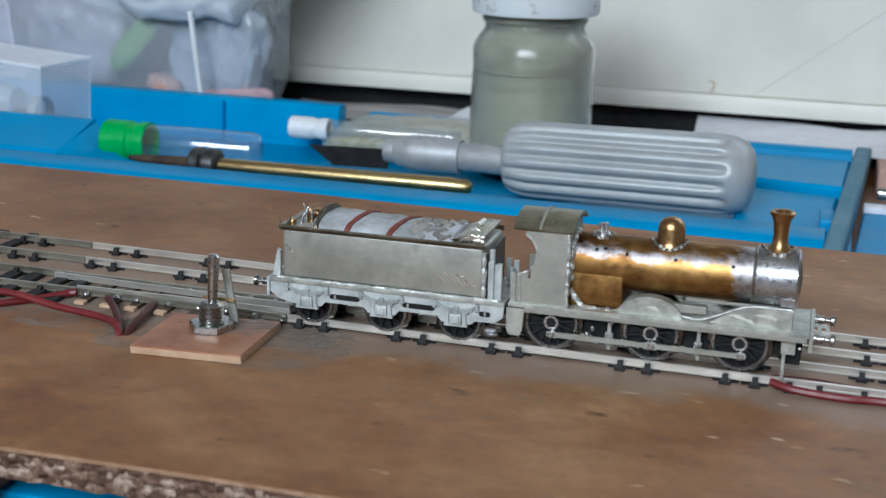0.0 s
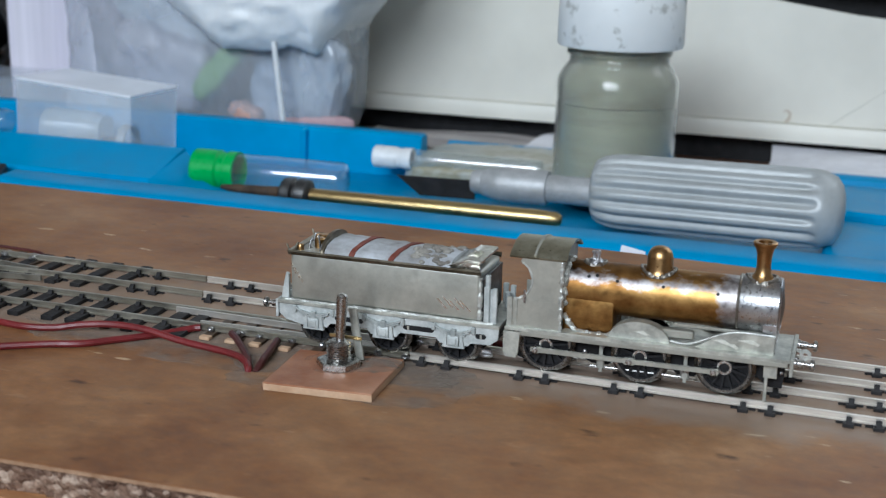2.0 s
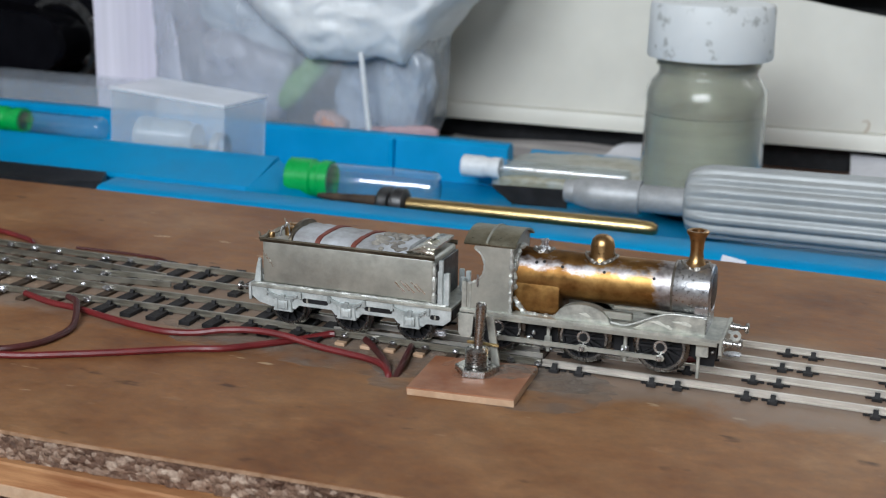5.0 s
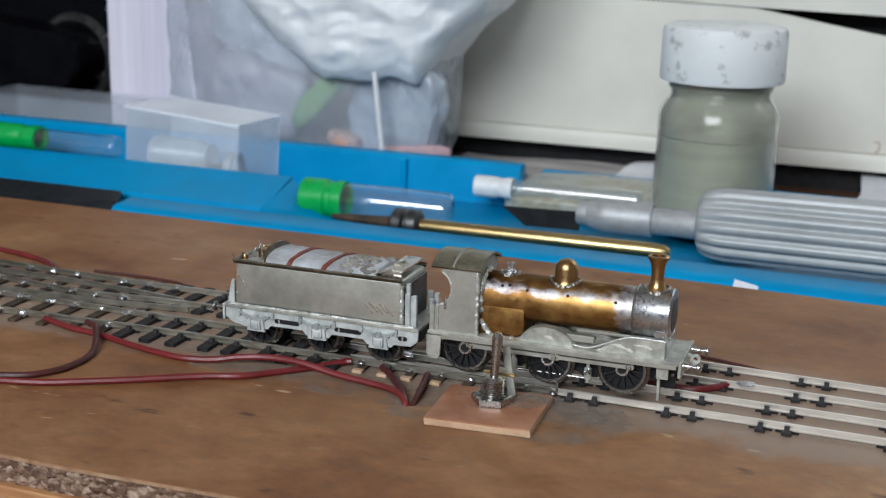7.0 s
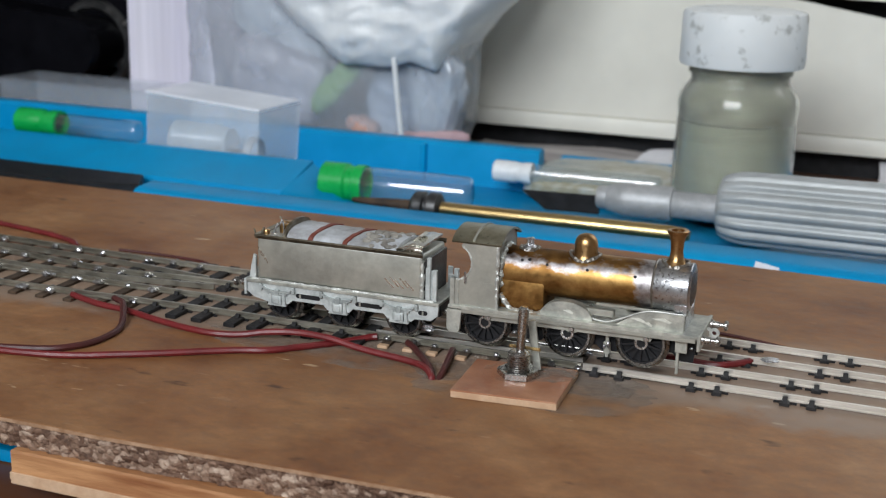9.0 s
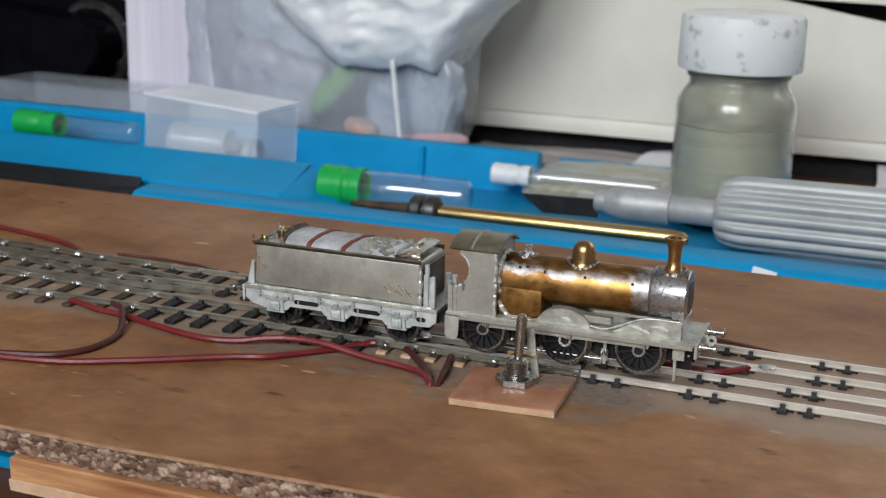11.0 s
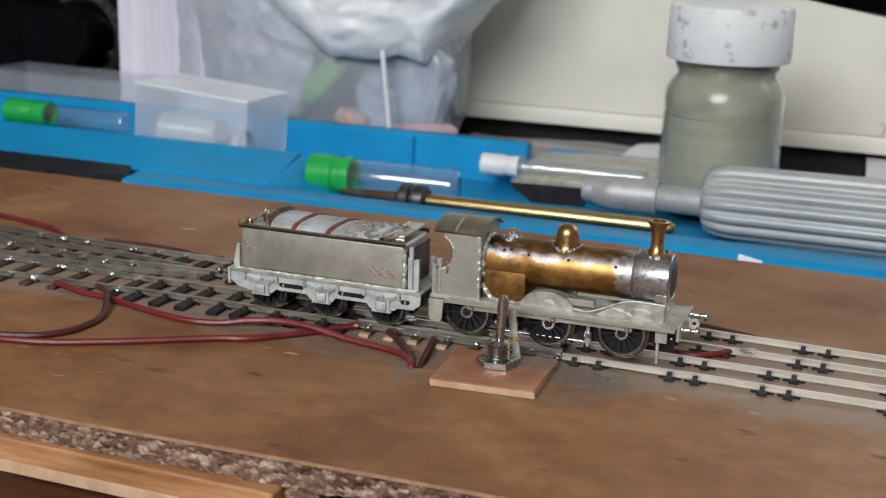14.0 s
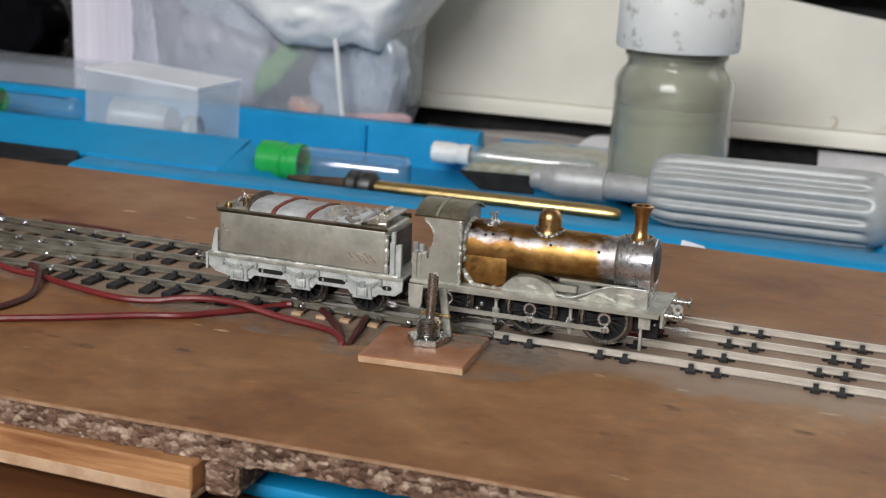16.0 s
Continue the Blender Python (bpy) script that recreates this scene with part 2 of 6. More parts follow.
SOLDER_FILM = surface("solder_film", (0.21, 0.19, 0.16), (0.38, 0.36, 0.33), 260, (0.38, 0.58), 1.0, 0.35, 0.00012)
DARK_STEEL = surface("dark_steel", (0.05, 0.05, 0.052), (0.12, 0.12, 0.12), 150, (0.3, 0.5), 0.8)
RAIL = surface("nickel_rail", (0.74, 0.70, 0.64), (0.88, 0.84, 0.78), 60, (0.34, 0.46), 0.9, 0.05, 0.00005, stretch=(0.2, 1, 1))
RAIL_DULL = surface("tarnished_rail", (0.30, 0.285, 0.235), (0.52, 0.49, 0.42), 90, (0.3, 0.5), 0.9, 0.1, 0.00008, stretch=(0.4, 1, 1))
BLACK = surface("black_plastic", (0.006, 0.006, 0.007), (0.016, 0.016, 0.018), 180, (0.45, 0.65), spec=0.3)
SLEEPER = surface("black_sleeper", (0.008, 0.008, 0.009), (0.024, 0.022, 0.023), 160, (0.5, 0.7), spec=0.3)
PCB_SLEEPER = surface("board_sleeper", (0.018, 0.014, 0.012), (0.085, 0.055, 0.035), 90, (0.5, 0.7), spec=0.3)
WIRE = surface("red_insulation", (0.12, 0.010, 0.012), (0.18, 0.016, 0.018), 90, (0.32, 0.5), bumps=0.05)
WIRE_DARK = surface("dark_red_insulation", (0.055, 0.012, 0.011), (0.085, 0.017, 0.016), 90, (0.4, 0.55), bumps=0.05)
PAXOLIN = surface("resin_board", (0.27, 0.095, 0.04), (0.43, 0.21, 0.12), 90, (0.35, 0.5))
PAXOLIN_EDGE = surface("resin_board_edge", (0.48, 0.30, 0.18), (0.60, 0.42, 0.28), 140, (0.6, 0.8), bumps=0.4)
VENEER_EDGE = surface("cut_veneer_edge", (0.27, 0.15, 0.08), (0.44, 0.28, 0.175), 260, (0.6, 0.8), bumps=0.5)
GREEN = surface("green_plastic", (0.0, 0.33, 0.05), (0.01, 0.42, 0.08), 60, (0.25, 0.4), bumps=0.03)
WHITE = surface("white_plastic", (0.70, 0.72, 0.73), (0.80, 0.81, 0.82), 40, (0.35, 0.5), bumps=0.05)
GREY_HANDLE = surface("grey_painted_handle", (0.35, 0.37, 0.375), (0.43, 0.45, 0.455), 30, (0.32, 0.45), 0.1, 0.05)
GREY_METAL = surface("cast_grey_metal", (0.40, 0.41, 0.42), (0.52, 0.53, 0.54), 160, (0.46, 0.6), 0.45, 0.2)
CREAM = surface("cream_panel", (0.72, 0.70, 0.625), (0.75, 0.73, 0.655), 3, (0.42, 0.5), bumps=0.02)
SCORE = surface("scored_cream", (0.54, 0.53, 0.46), (0.62, 0.60, 0.53), 60, (0.5, 0.6))
PAPER = surface("white_paper", (0.72, 0.72, 0.77), (0.82, 0.82, 0.87), 25, (0.7, 0.85), bumps=0.1)
GREY_PAPER = surface("printed_paper", (0.24, 0.22, 0.22), (0.52, 0.48, 0.46), 38, (0.6, 0.8), stretch=(0.3, 2.2, 1))
CLEAR = clear_plastic("clear_vial_plastic", (0.93, 0.98, 1.0), 0.05, 0.12, 0.14)
HAZY = clear_plastic("hazy_box_plastic", (0.94, 0.96, 0.98), 0.26, 0.15, 0.03, 25, (0.72, 0.76, 0.80))
HAZY_LID = clear_plastic("white_box_lid", (0.9, 0.92, 0.96), 0.88, 0.3, 0.03, 20, (0.88, 0.90, 0.94))
BAG = clear_plastic("bag_film", (0.95, 0.96, 0.98), 0.37, 0.18, 0.04, 15, (0.57, 0.63, 0.70), 0.8)
BAG_WHITE = clear_plastic("white_bag_film", (0.92, 0.94, 0.97), 0.78, 0.45, 0.03, 12, (0.92, 0.95, 0.97), 0.45)
def stained_lid():
    m, nt, p = mat("stained_white_lid")
    n = noise_node(nt, 95, 5, 0.7)
    d = ramp(nt, n.outputs[0], [(0.56, (0, 0, 0)), (0.64, (0.75, 0.75, 0.75))])
    g = noise_node(nt, 30, 3)
    c = ramp(nt, g.outputs[0], [(0.3, (0.70, 0.73, 0.74)), (0.7, (0.80, 0.82, 0.82))])
    nt.links.new(mixc(nt, c.outputs[0], (0.34, 0.35, 0.33), d.outputs[0]), p.inputs["Base Color"])
    p.inputs["Roughness"].default_value = 0.5
    bump(nt, p, n.outputs[0], 0.1, 0.0004)
    return m


LID = stained_lid()
PASTE = surface("settled_paste", (0.37, 0.38, 0.27), (0.49, 0.50, 0.375), 30, (0.5, 0.7), stretch=(0.4, 0.4, 5.5), fine=80)
PASTE_FILM = surface("smeared_paste", (0.28, 0.285, 0.205), (0.47, 0.465, 0.35), 60, (0.5, 0.7), stretch=(0.7, 0.7, 1.6))
WALL = surface("wall_paint", (0.52, 0.50, 0.47), (0.57, 0.55, 0.52), 4, (0.7, 0.85), bumps=0.05)
COAL_BASE = surface("grey_resin_load", (0.20, 0.19, 0.18), (0.50, 0.52, 0.55), 90, (0.5, 0.75), 0.1, 0.5, 0.0004)
RUST_BAND = surface("rust_red_band", (0.14, 0.03, 0.018), (0.22, 0.06, 0.04), 300, (0.6, 0.8))


# ---- mesh helpers, in millimetres ----
def part(name, bm, material, parent=None, label="", smooth=True, angle=35):
    me = bpy.data.meshes.new(name)
    bmesh.ops.recalc_face_normals(bm, faces=bm.faces)
    bm.transform(Matrix.Scale(MM, 4))
    if smooth:
        lim = radians(angle)
        for f in bm.faces:
            f.smooth = True
        for e in bm.edges:
            if len(e.link_faces) == 2 and e.calc_face_angle(0) > lim:
                e.smooth = False
    bm.to_mesh(me)
    bm.free()
    me.materials.append(material)
    ob = new(name, me)
    ob.parent = parent
    if label:
        tagged(ob, label)
    return ob


def thing(name, label, category, at=(0, 0, 0), group="", kind=""):
    ob = new(name)
    ob.empty_display_size = 0.01
    ob.location = Vector(at) * MM
    return tagged(ob, label, category, group, kind)


def box(bm, x0, x1, y0, y1, z0, z1, bevel=0.0, seg=1):
    r = bmesh.ops.create_cube(bm, size=1)
    vs = r["verts"]
    for v in vs:
        v.co = Vector((x0 + (v.co.x + 0.5) * (x1 - x0), y0 + (v.co.y + 0.5) * (y1 - y0), z0 + (v.co.z + 0.5) * (z1 - z0)))
    if bevel:
        es = list({e for v in vs for e in v.link_edges})
        bmesh.ops.bevel(bm, geom=es, offset=bevel, segments=seg, affect="EDGES", profile=0.5)
    return vs


AX = {"x": Matrix.Rotation(radians(90), 4, "Y"), "y": Matrix.Rotation(radians(-90), 4, "X"), "z": Matrix.Identity(4)}


def lathe(bm, prof, at=(0, 0, 0), axis="z", seg=24, turn=None):
    """A turned shape: prof is (radius, height) along the axis; closed at the ends where the radius is 0."""
    m = Matrix.Translation(at) @ (turn or AX[axis])
    rings = []
    for r, h in prof:
        if r < 1e-6:
            rings.append([bm.verts.new(m @ Vector((0, 0, h)))])
        else:
            rings.append([bm.verts.new(m @ Vector((r * math.cos(2 * math.pi * k / seg), r * math.sin(2 * math.pi * k / seg), h))) for k in range(seg)])
    for a, b in zip(rings, rings[1:]):
        for k in range(seg):
            j = (k + 1) % seg
            if len(a) == 1 and len(b) > 1:
                bm.faces.new((a[0], b[j], b[k]))
            elif len(b) == 1 and len(a) > 1:
                bm.faces.new((a[k], a[j], b[0]))
            elif len(a) > 1:
                bm.faces.new((a[k], a[j], b[j], b[k]))


def rod(bm, at, axis, r, length, seg=16, bevel=0.0):
    b = bevel or r * 0.12
    lathe(bm, [(0, 0), (r - b, 0), (r, b), (r, length - b), (r - b, length), (0, length)], at, axis, seg)


def slab(bm, pts, y0, y1, plane="xz", bevel=0.0):
    """A flat outline pts in the plane, pulled from y0 to y1 along the third axis."""
    def co(p, d):
        return {"xz": (p[0], d, p[1]), "xy": (p[0], p[1], d), "yz": (d, p[0], p[1])}[plane]
    a = [bm.verts.new(co(p, y0)) for p in pts]
    b = [bm.verts.new(co(p, y1)) for p in pts]
    n = len(pts)
    fs = [bm.faces.new(a[::-1]), bm.faces.new(b)]
    for k in range(n):
        fs.append(bm.faces.new((a[k], a[(k + 1) % n], b[(k + 1) % n], b[k])))
    if bevel:
        es = list({e for f in fs[:2] for e in f.edges})
        bmesh.ops.bevel(bm, geom=es, offset=bevel, segments=1, affect="EDGES")


def arc(cx, cz, r, a0, a1, n, rz=None):
    return [(cx + r * math.cos(radians(a0 + (a1 - a0) * k / n)), cz + (rz or r) * math.sin(radians(a0 + (a1 - a0) * k / n))) for k in range(n + 1)]


def smooth_line(pts, n=8):
    """A Catmull-Rom line through the points."""
    p = [Vector(q) for q in pts]
    p = [p[0] * 2 - p[1]] + p + [p[-1] * 2 - p[-2]]
    out = []
    for i in range(1, len(p) - 2):
        for k in range(n):
            t = k / n
            out.append(0.5 * (2 * p[i] + (p[i + 1] - p[i - 1]) * t + (2 * p[i - 1] - 5 * p[i] + 4 * p[i + 1] - p[i + 2]) * t * t + (3 * p[i] - p[i - 1] - 3 * p[i + 1] + p[i + 2]) * t ** 3))
    return out + [p[-2]]


def tube(bm, pts, r, seg=8):
    rings = []
    for i, q in enumerate(pts):
        d = (pts[min(i + 1, len(pts) - 1)] - pts[max(i - 1, 0)]).normalized()
        u = d.cross(Vector((0, 0, 1)))
        u = u.normalized() if u.length > 1e-4 else Vector((1, 0, 0))
        w = u.cross(d)
        rings.append([bm.verts.new(q + r * (u * math.cos(2 * math.pi * k / seg) + w * math.sin(2 * math.pi * k / seg))) for k in range(seg)])
    for a, b in zip(rings, rings[1:]):
        for k in range(seg):
            bm.faces.new((a[k], a[(k + 1) % seg], b[(k + 1) % seg], b[k]))
    bm.faces.new(rings[0][::-1])
    bm.faces.new(rings[-1])


def sweep(bm, pts, section):
    """A section of (across, up) pulled along a nearly level line."""
    rings = []
    for i, q in enumerate(pts):
        d = (pts[min(i + 1, len(pts) - 1)] - pts[max(i - 1, 0)])
        d.z = 0
        d.normalize()
        u = Vector((-d.y, d.x, 0))
        rings.append([bm.verts.new(q + u * a + Vector((0, 0, b))) for a, b in section])
    n = len(section)
    for a, b in zip(rings, rings[1:]):
        for k in range(n):
            bm.faces.new((a[k], a[(k + 1) % n], b[(k + 1) % n], b[k]))
    bm.faces.new(rings[0][::-1])
    bm.faces.new(rings[-1])


def B():
    return bmesh.new()

# ---- the room and the bench ----
def setting(name, bm, material, label, category, smooth=False):
    return tagged(part(name, bm, material, smooth=smooth), label, category, kind="structure")


def room():
    x0, x1, y0, y1, z0, z1 = -1900, 1900, -1600, 900, -770, 1650
    b = B(); box(b, x0, x1, y0, y1, z0 - 60, z0)
    setting("floor", b, TABLE, "dark brown wooden floor under the bench", "floor")
    b = B(); box(b, x0, x1, y0, y1, z1, z1 + 60)
    setting("ceiling", b, WALL, "plain pale painted ceiling above the bench", "ceiling")
    b = B(); box(b, x0 - 80, x0, y0, y1, z0, z1)
    setting("wall_west", b, WALL, "plain pale painted wall beside the bench", "wall")
    b = B(); box(b, x1, x1 + 80, y0, y1, z0, z1)
    setting("wall_east", b, WALL, "plain pale painted wall beside the bench", "wall")
    b = B()
    # unseen opening, added so the fill lamp can reach the bench
    nx0, nx1, nz0, nz1 = 150, 1090, 350, 1090
    box(b, x0 - 80, nx0, y1, y1 + 80, z0, z1)
    box(b, nx1, x1 + 80, y1, y1 + 80, z0, z1)
    box(b, nx0, nx1, y1, y1 + 80, z0, nz0)
    box(b, nx0, nx1, y1, y1 + 80, nz1, z1)
    setting("wall_north", b, WALL, "pale painted wall with an added opening for the fill lamp", "wall")
    # the wall behind the camera, with the window's opening
    b = B()
    wx0, wx1, wz0, wz1 = -730, 570, 500, 1450
    box(b, x0 - 80, wx0, y0 - 120, y0, z0, z1)
    box(b, wx1, x1 + 80, y0 - 120, y0, z0, z1)
    box(b, wx0, wx1, y0 - 120, y0, z0, wz0)
    box(b, wx0, wx1, y0 - 120, y0, wz1, z1)
    setting("wall_south", b, WALL, "pale painted wall with a window opening", "wall")
    b = B()
    box(b, -1500, 1300, -260, 620, -60, -21, 4, 2)
    setting("bench_top", b, TABLE, "dark brown stained wooden bench top", "bench top")


room()

# ---- baseboard ----
BX0, BX1 = -480, 420


def baseboard():
    base = thing("baseboard", "brown veneered chipboard baseboard with a rough broken edge", "board", (0, 0, -14.5))
    base.location = (0, 0, 0)
    b = B()
    slab(b, [(BX0, -88.5), (-79, -86.6), (-20, -84), (30, -82.2), (BX1, -75), (BX1, 120), (100, 124), (-40, 129), (BX0, 126)], -0.9, 0, "xy", 0.2)
    part("veneer", b, BOARD, base, "brown stained veneer with dark flecks", smooth=False)
    b = B()
    slab(b, [(BX0, -88.7), (-79, -86.8), (-20, -84.2), (30, -82.4), (BX1, -75.2), (BX1, -73.5), (30, -80.7), (-20, -82.5), (-79, -85.1), (BX0, -87)], -1.1, -0.25, "xy", 0.1)
    part("veneer_edge", b, VENEER_EDGE, base, "pale cut edge of the veneer", smooth=False)
    # rough chipboard core: the front edge is broken up
    b = B()
    n = 900
    rows = [-0.9, -2.2, -3.6, -5.0, -6.4, -7.6]
    grid = []
    for k in range(n + 1):
        x = BX0 + (BX1 - BX0) * k / n
        yf = float(np.interp(x, (BX0, -79, -20, 30, BX1), (-88.2, -86.3, -83.7, -81.9, -74.7)))
        col = []
        for i, z in enumerate(rows):
            r = 0.7 * noise.noise((x * 0.35, z * 0.7, 3)) + 0.7 * noise.noise((x * 0.9, z * 1.1, 9))
            col.append(b.verts.new((x, yf + 0.5 + r * (0.3 if i in (0,) else 1.0), z + (0.5 * noise.noise((x * 0.2, 5, 5)) if i == len(rows) - 1 else 0))))
        grid.append(col)
    for a, c in zip(grid, grid[1:]):
        for i in range(len(rows) - 1):
            b.faces.new((a[i], c[i], c[i + 1], a[i + 1]))
    back = [(b.verts.new((g[0].co.x, 118, -0.9)), b.verts.new((g[0].co.x, 118, -7.6))) for g in (grid[0], grid[-1])]
    b.faces.new((grid[0][-1], *[g[-1] for g in grid[1:]], back[1][1], back[0][1]))
    b.faces.new((back[0][0], back[1][0], back[1][1], back[0][1]))
    part("core", b, CHIP, base, "broken chipboard edge", smooth=False)
    b = B(); box(b, -104, -28, -88, -70, -14.6, -7.7, 0.5)
    part("batten", b, BATTEN, base, "sawn orange softwood batten")
    b = B(); box(b, -104, -28, -88.4, -87.9, -15.2, -13.2, 0.15)
    box(b, -104, -28, -88.3, -70, -16.4, -14.7, 0.3)
    part("ply_strip", b, PAXOLIN_EDGE, base, "pale plywood strip")
    b = B(); box(b, -27.7, -19, -84, -66, -16, -7.8, 1.2)
    part("block", b, CHIP, base, "dark broken chipboard block")


baseboard()


def glue():
    """Thin grey glue spread round the points, with an uneven outline."""
    for cx, cy, rx, ry, seed, z in ((-34, -8, 62, 14, 1, 0.05), (4, -13, 32, 18, 5, 0.07)):
        b = B()
        n, ring = 90, []
        for k in range(n):
            a = 2 * math.pi * k / n
            f = 1 + 0.22 * noise.noise((math.cos(a) * 2.2, math.sin(a) * 2.2, seed)) + 0.09 * noise.noise((math.cos(a) * 9, math.sin(a) * 9, seed))
            ring.append((cx + rx * f * math.cos(a), cy + ry * f * math.sin(a)))
        top = [b.verts.new((x, y, z)) for x, y in ring]
        low = [b.verts.new((cx + (x - cx) * 1.02, cy + (y - cy) * 1.03, 0.003)) for x, y in ring]
        b.faces.new(top)
        for k in range(n):
            b.faces.new((low[k], low[(k + 1) % n], top[(k + 1) % n], top[k]))
        tagged(part("glue_smear", b, GLUE, smooth=False), "thin dried grey glue smeared round the points", "glue")


GLUE = glue_material()
glue()

# ---- blue plastic tool tray with compartments behind the board ----
def tool_tray():
    t = thing("tool_tray", "bright blue moulded plastic tool tray with open compartments", "tray")
    L0, L1 = -560, 152
    b = B(); box(b, L0, L1, -72, 330, -20.9, -17, 1.2, 2)
    part("base", b, BLUE, t)
    b = B(); slab(b, [(150, -17), (156.5, -8.4), (159, -6.6), (162, -6.2), (173, -5.8), (175.5, -7), (176.5, -17)], -234, 141.5, "yz")
    part("front_ridge", b, BLUE, t)
    b = B(); box(b, -234, 142, 176.6, 190, -16.9, -13.2, 0.3)
    part("groove_floor", b, BLUE, t)
    b = B(); slab(b, [(150, -17), (154, -11.5), (182, -11.0), (184, -17)], L0, -234.2, "yz")
    part("low_ridge", b, BLUE, t)
    b = B(); slab(b, [(188, -17), (190, -8), (215, -1.2), (217.5, 0.2), (221, 0), (222.5, -17)], L0, -176, "yz", 0.5)
    part("step", b, BLUE, t)
    b = B()
    lo = [b.verts.new(q) for q in ((-176.3, 184, -17), (-150, 190, -17), (-152, 221, -17), (-176.3, 222, -17))]
    hi = [b.verts.new(q) for q in ((-176.3, 187.5, -8.2), (-165, 205, -12), (-166, 219, -8), (-176.3, 220, -0.6))]
    b.faces.new(lo[::-1]); b.faces.new(hi[:3]); b.faces.new((hi[0], hi[2], hi[3]))
    for k in range(4):
        b.faces.new((lo[k], lo[(k + 1) % 4], hi[(k + 1) % 4], hi[k]))
    part("fillet", b, BLUE, t)
    b = B(); slab(b, [(278, -17), (279.5, 1.6), (281, 3.2), (286, 3.8), (289, 2.4), (290, -17)], L0, -82, "yz", 0.4)
    part("back_wall", b, BLUE, t)
    b = B(); box(b, -143.5, -141, 276.0, 281, -16.9, 2.2, 0.5)
    part("wall_rib", b, BLUE, t)
    b = B(); slab(b, [(318, -17), (319.5, -8), (322, -6.6), (326, -6.4), (328, -17)], -82, L1, "yz")
    part("low_back_wall", b, BLUE, t)
    b = B(); slab(b, [(139.8, 128), (146, 128), (160.4, 328), (153.5, 328)], -16.9, -5.2, "xy", 0.9)
    part("end_wall", b, BLUE_DUSTY, t, "dusty grey-blue end wall")
    b = B(); slab(b, [(108, 262), (149, 257), (152, 316), (108, 317)], -17, -9.5, "xy", 1.6)
    part("raised_panel", b, BLUE, t)
    b = B(); slab(b, [(108, 180), (142.2, 178), (146.5, 254), (108, 258)], -17, -12.5, "xy", 1.2)
    part("raised_panel", b, BLUE, t)
    b = B(); box(b, 139.5, 145.0, 196, 214, -16.9, -8.6, 1.0, 2)
    part("post", b, BLUE, t)
    b = B(); slab(b, [(148, 120), (300, 120), (300, 268), (158, 268)], -20.9, -17.2, "xy", 0.6)
    part("outer_base", b, BLUE, t)


tool_tray()

# ---- background ----
PEACH_STAIN = surface("brown_stain", (0.52, 0.45, 0.36), (0.60, 0.53, 0.44), 200, (0.5, 0.7))


def cream_case():
    t = thing("equipment_case", "large cream plastic equipment case with a dark curved gap", "case")
    x0, x1 = -215, 560
    b = B()
    slab(b, [(x0, 3), (x1, 3), (x1, 40), (230, 52), (150, 57.5), (110, 61), (78, 65.5), (50, 70), (30, 73.5), (10, 76.6), (x0, 83)], 400, 404, "xz", 0.6)
    part("front_panel", b, CREAM, t)
    b = B(); slab(b, [(397, -6), (396.5, -1), (398, 2.9), (560, 2.9), (560, -6)], x0, x1, "yz", 0.6)
    part("base_lip", b, CREAM, t)
    # coloured black to carry the shade below the lip
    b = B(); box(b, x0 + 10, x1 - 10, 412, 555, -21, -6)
    part("plinth", b, BLACK, t, "recessed plinth coloured black as the shade under the case")
    b = B(); slab(b, [(x0, 83.4), (10, 77.2), (40, 76.6), (90, 75.6), (150, 73), (240, 69), (x1, 60), (x1, 190), (x0, 190)], 399, 405, "xz", 0.6)
    part("upper_panel", b, CREAM, t)
    # black backing: the gap's shade is put into its colour
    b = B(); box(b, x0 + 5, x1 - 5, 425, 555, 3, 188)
    part("gap_shade_block", b, BLACK, t, "black block that stands for the shade inside the gap")
    b = B()
    blobs = [(77.8, 8.6), (79.6, 9.6), (80.8, 8.2), (80.4, 6.2), (78.8, 3.8), (80.6, 3.6), (82, 5.4), (82.2, 8.8), (80.4, 10.6), (78.2, 10)]
    slab(b, blobs, 399.6, 400.1, "xz")
    part("smudge", b, PEACH_STAIN, t, "small brown smudge")
    b = B()
    slab(b, [(100.6, 2.9), (101.4, 2.9), (165, 52), (164.2, 52)], 399.7, 400.1, "xz")
    part("scored_line", b, SCORE, t, "faint diagonal score")
    b = B(); box(b, x0, x1, 405.2, 556, 190.2, 194, 0.5)
    part("top", b, CREAM, t)
    b = B(); box(b, x0, x0 + 3, 404.4, 556, 3, 190, 0.5)
    part("side_panel", b, CREAM, t)


cream_case()


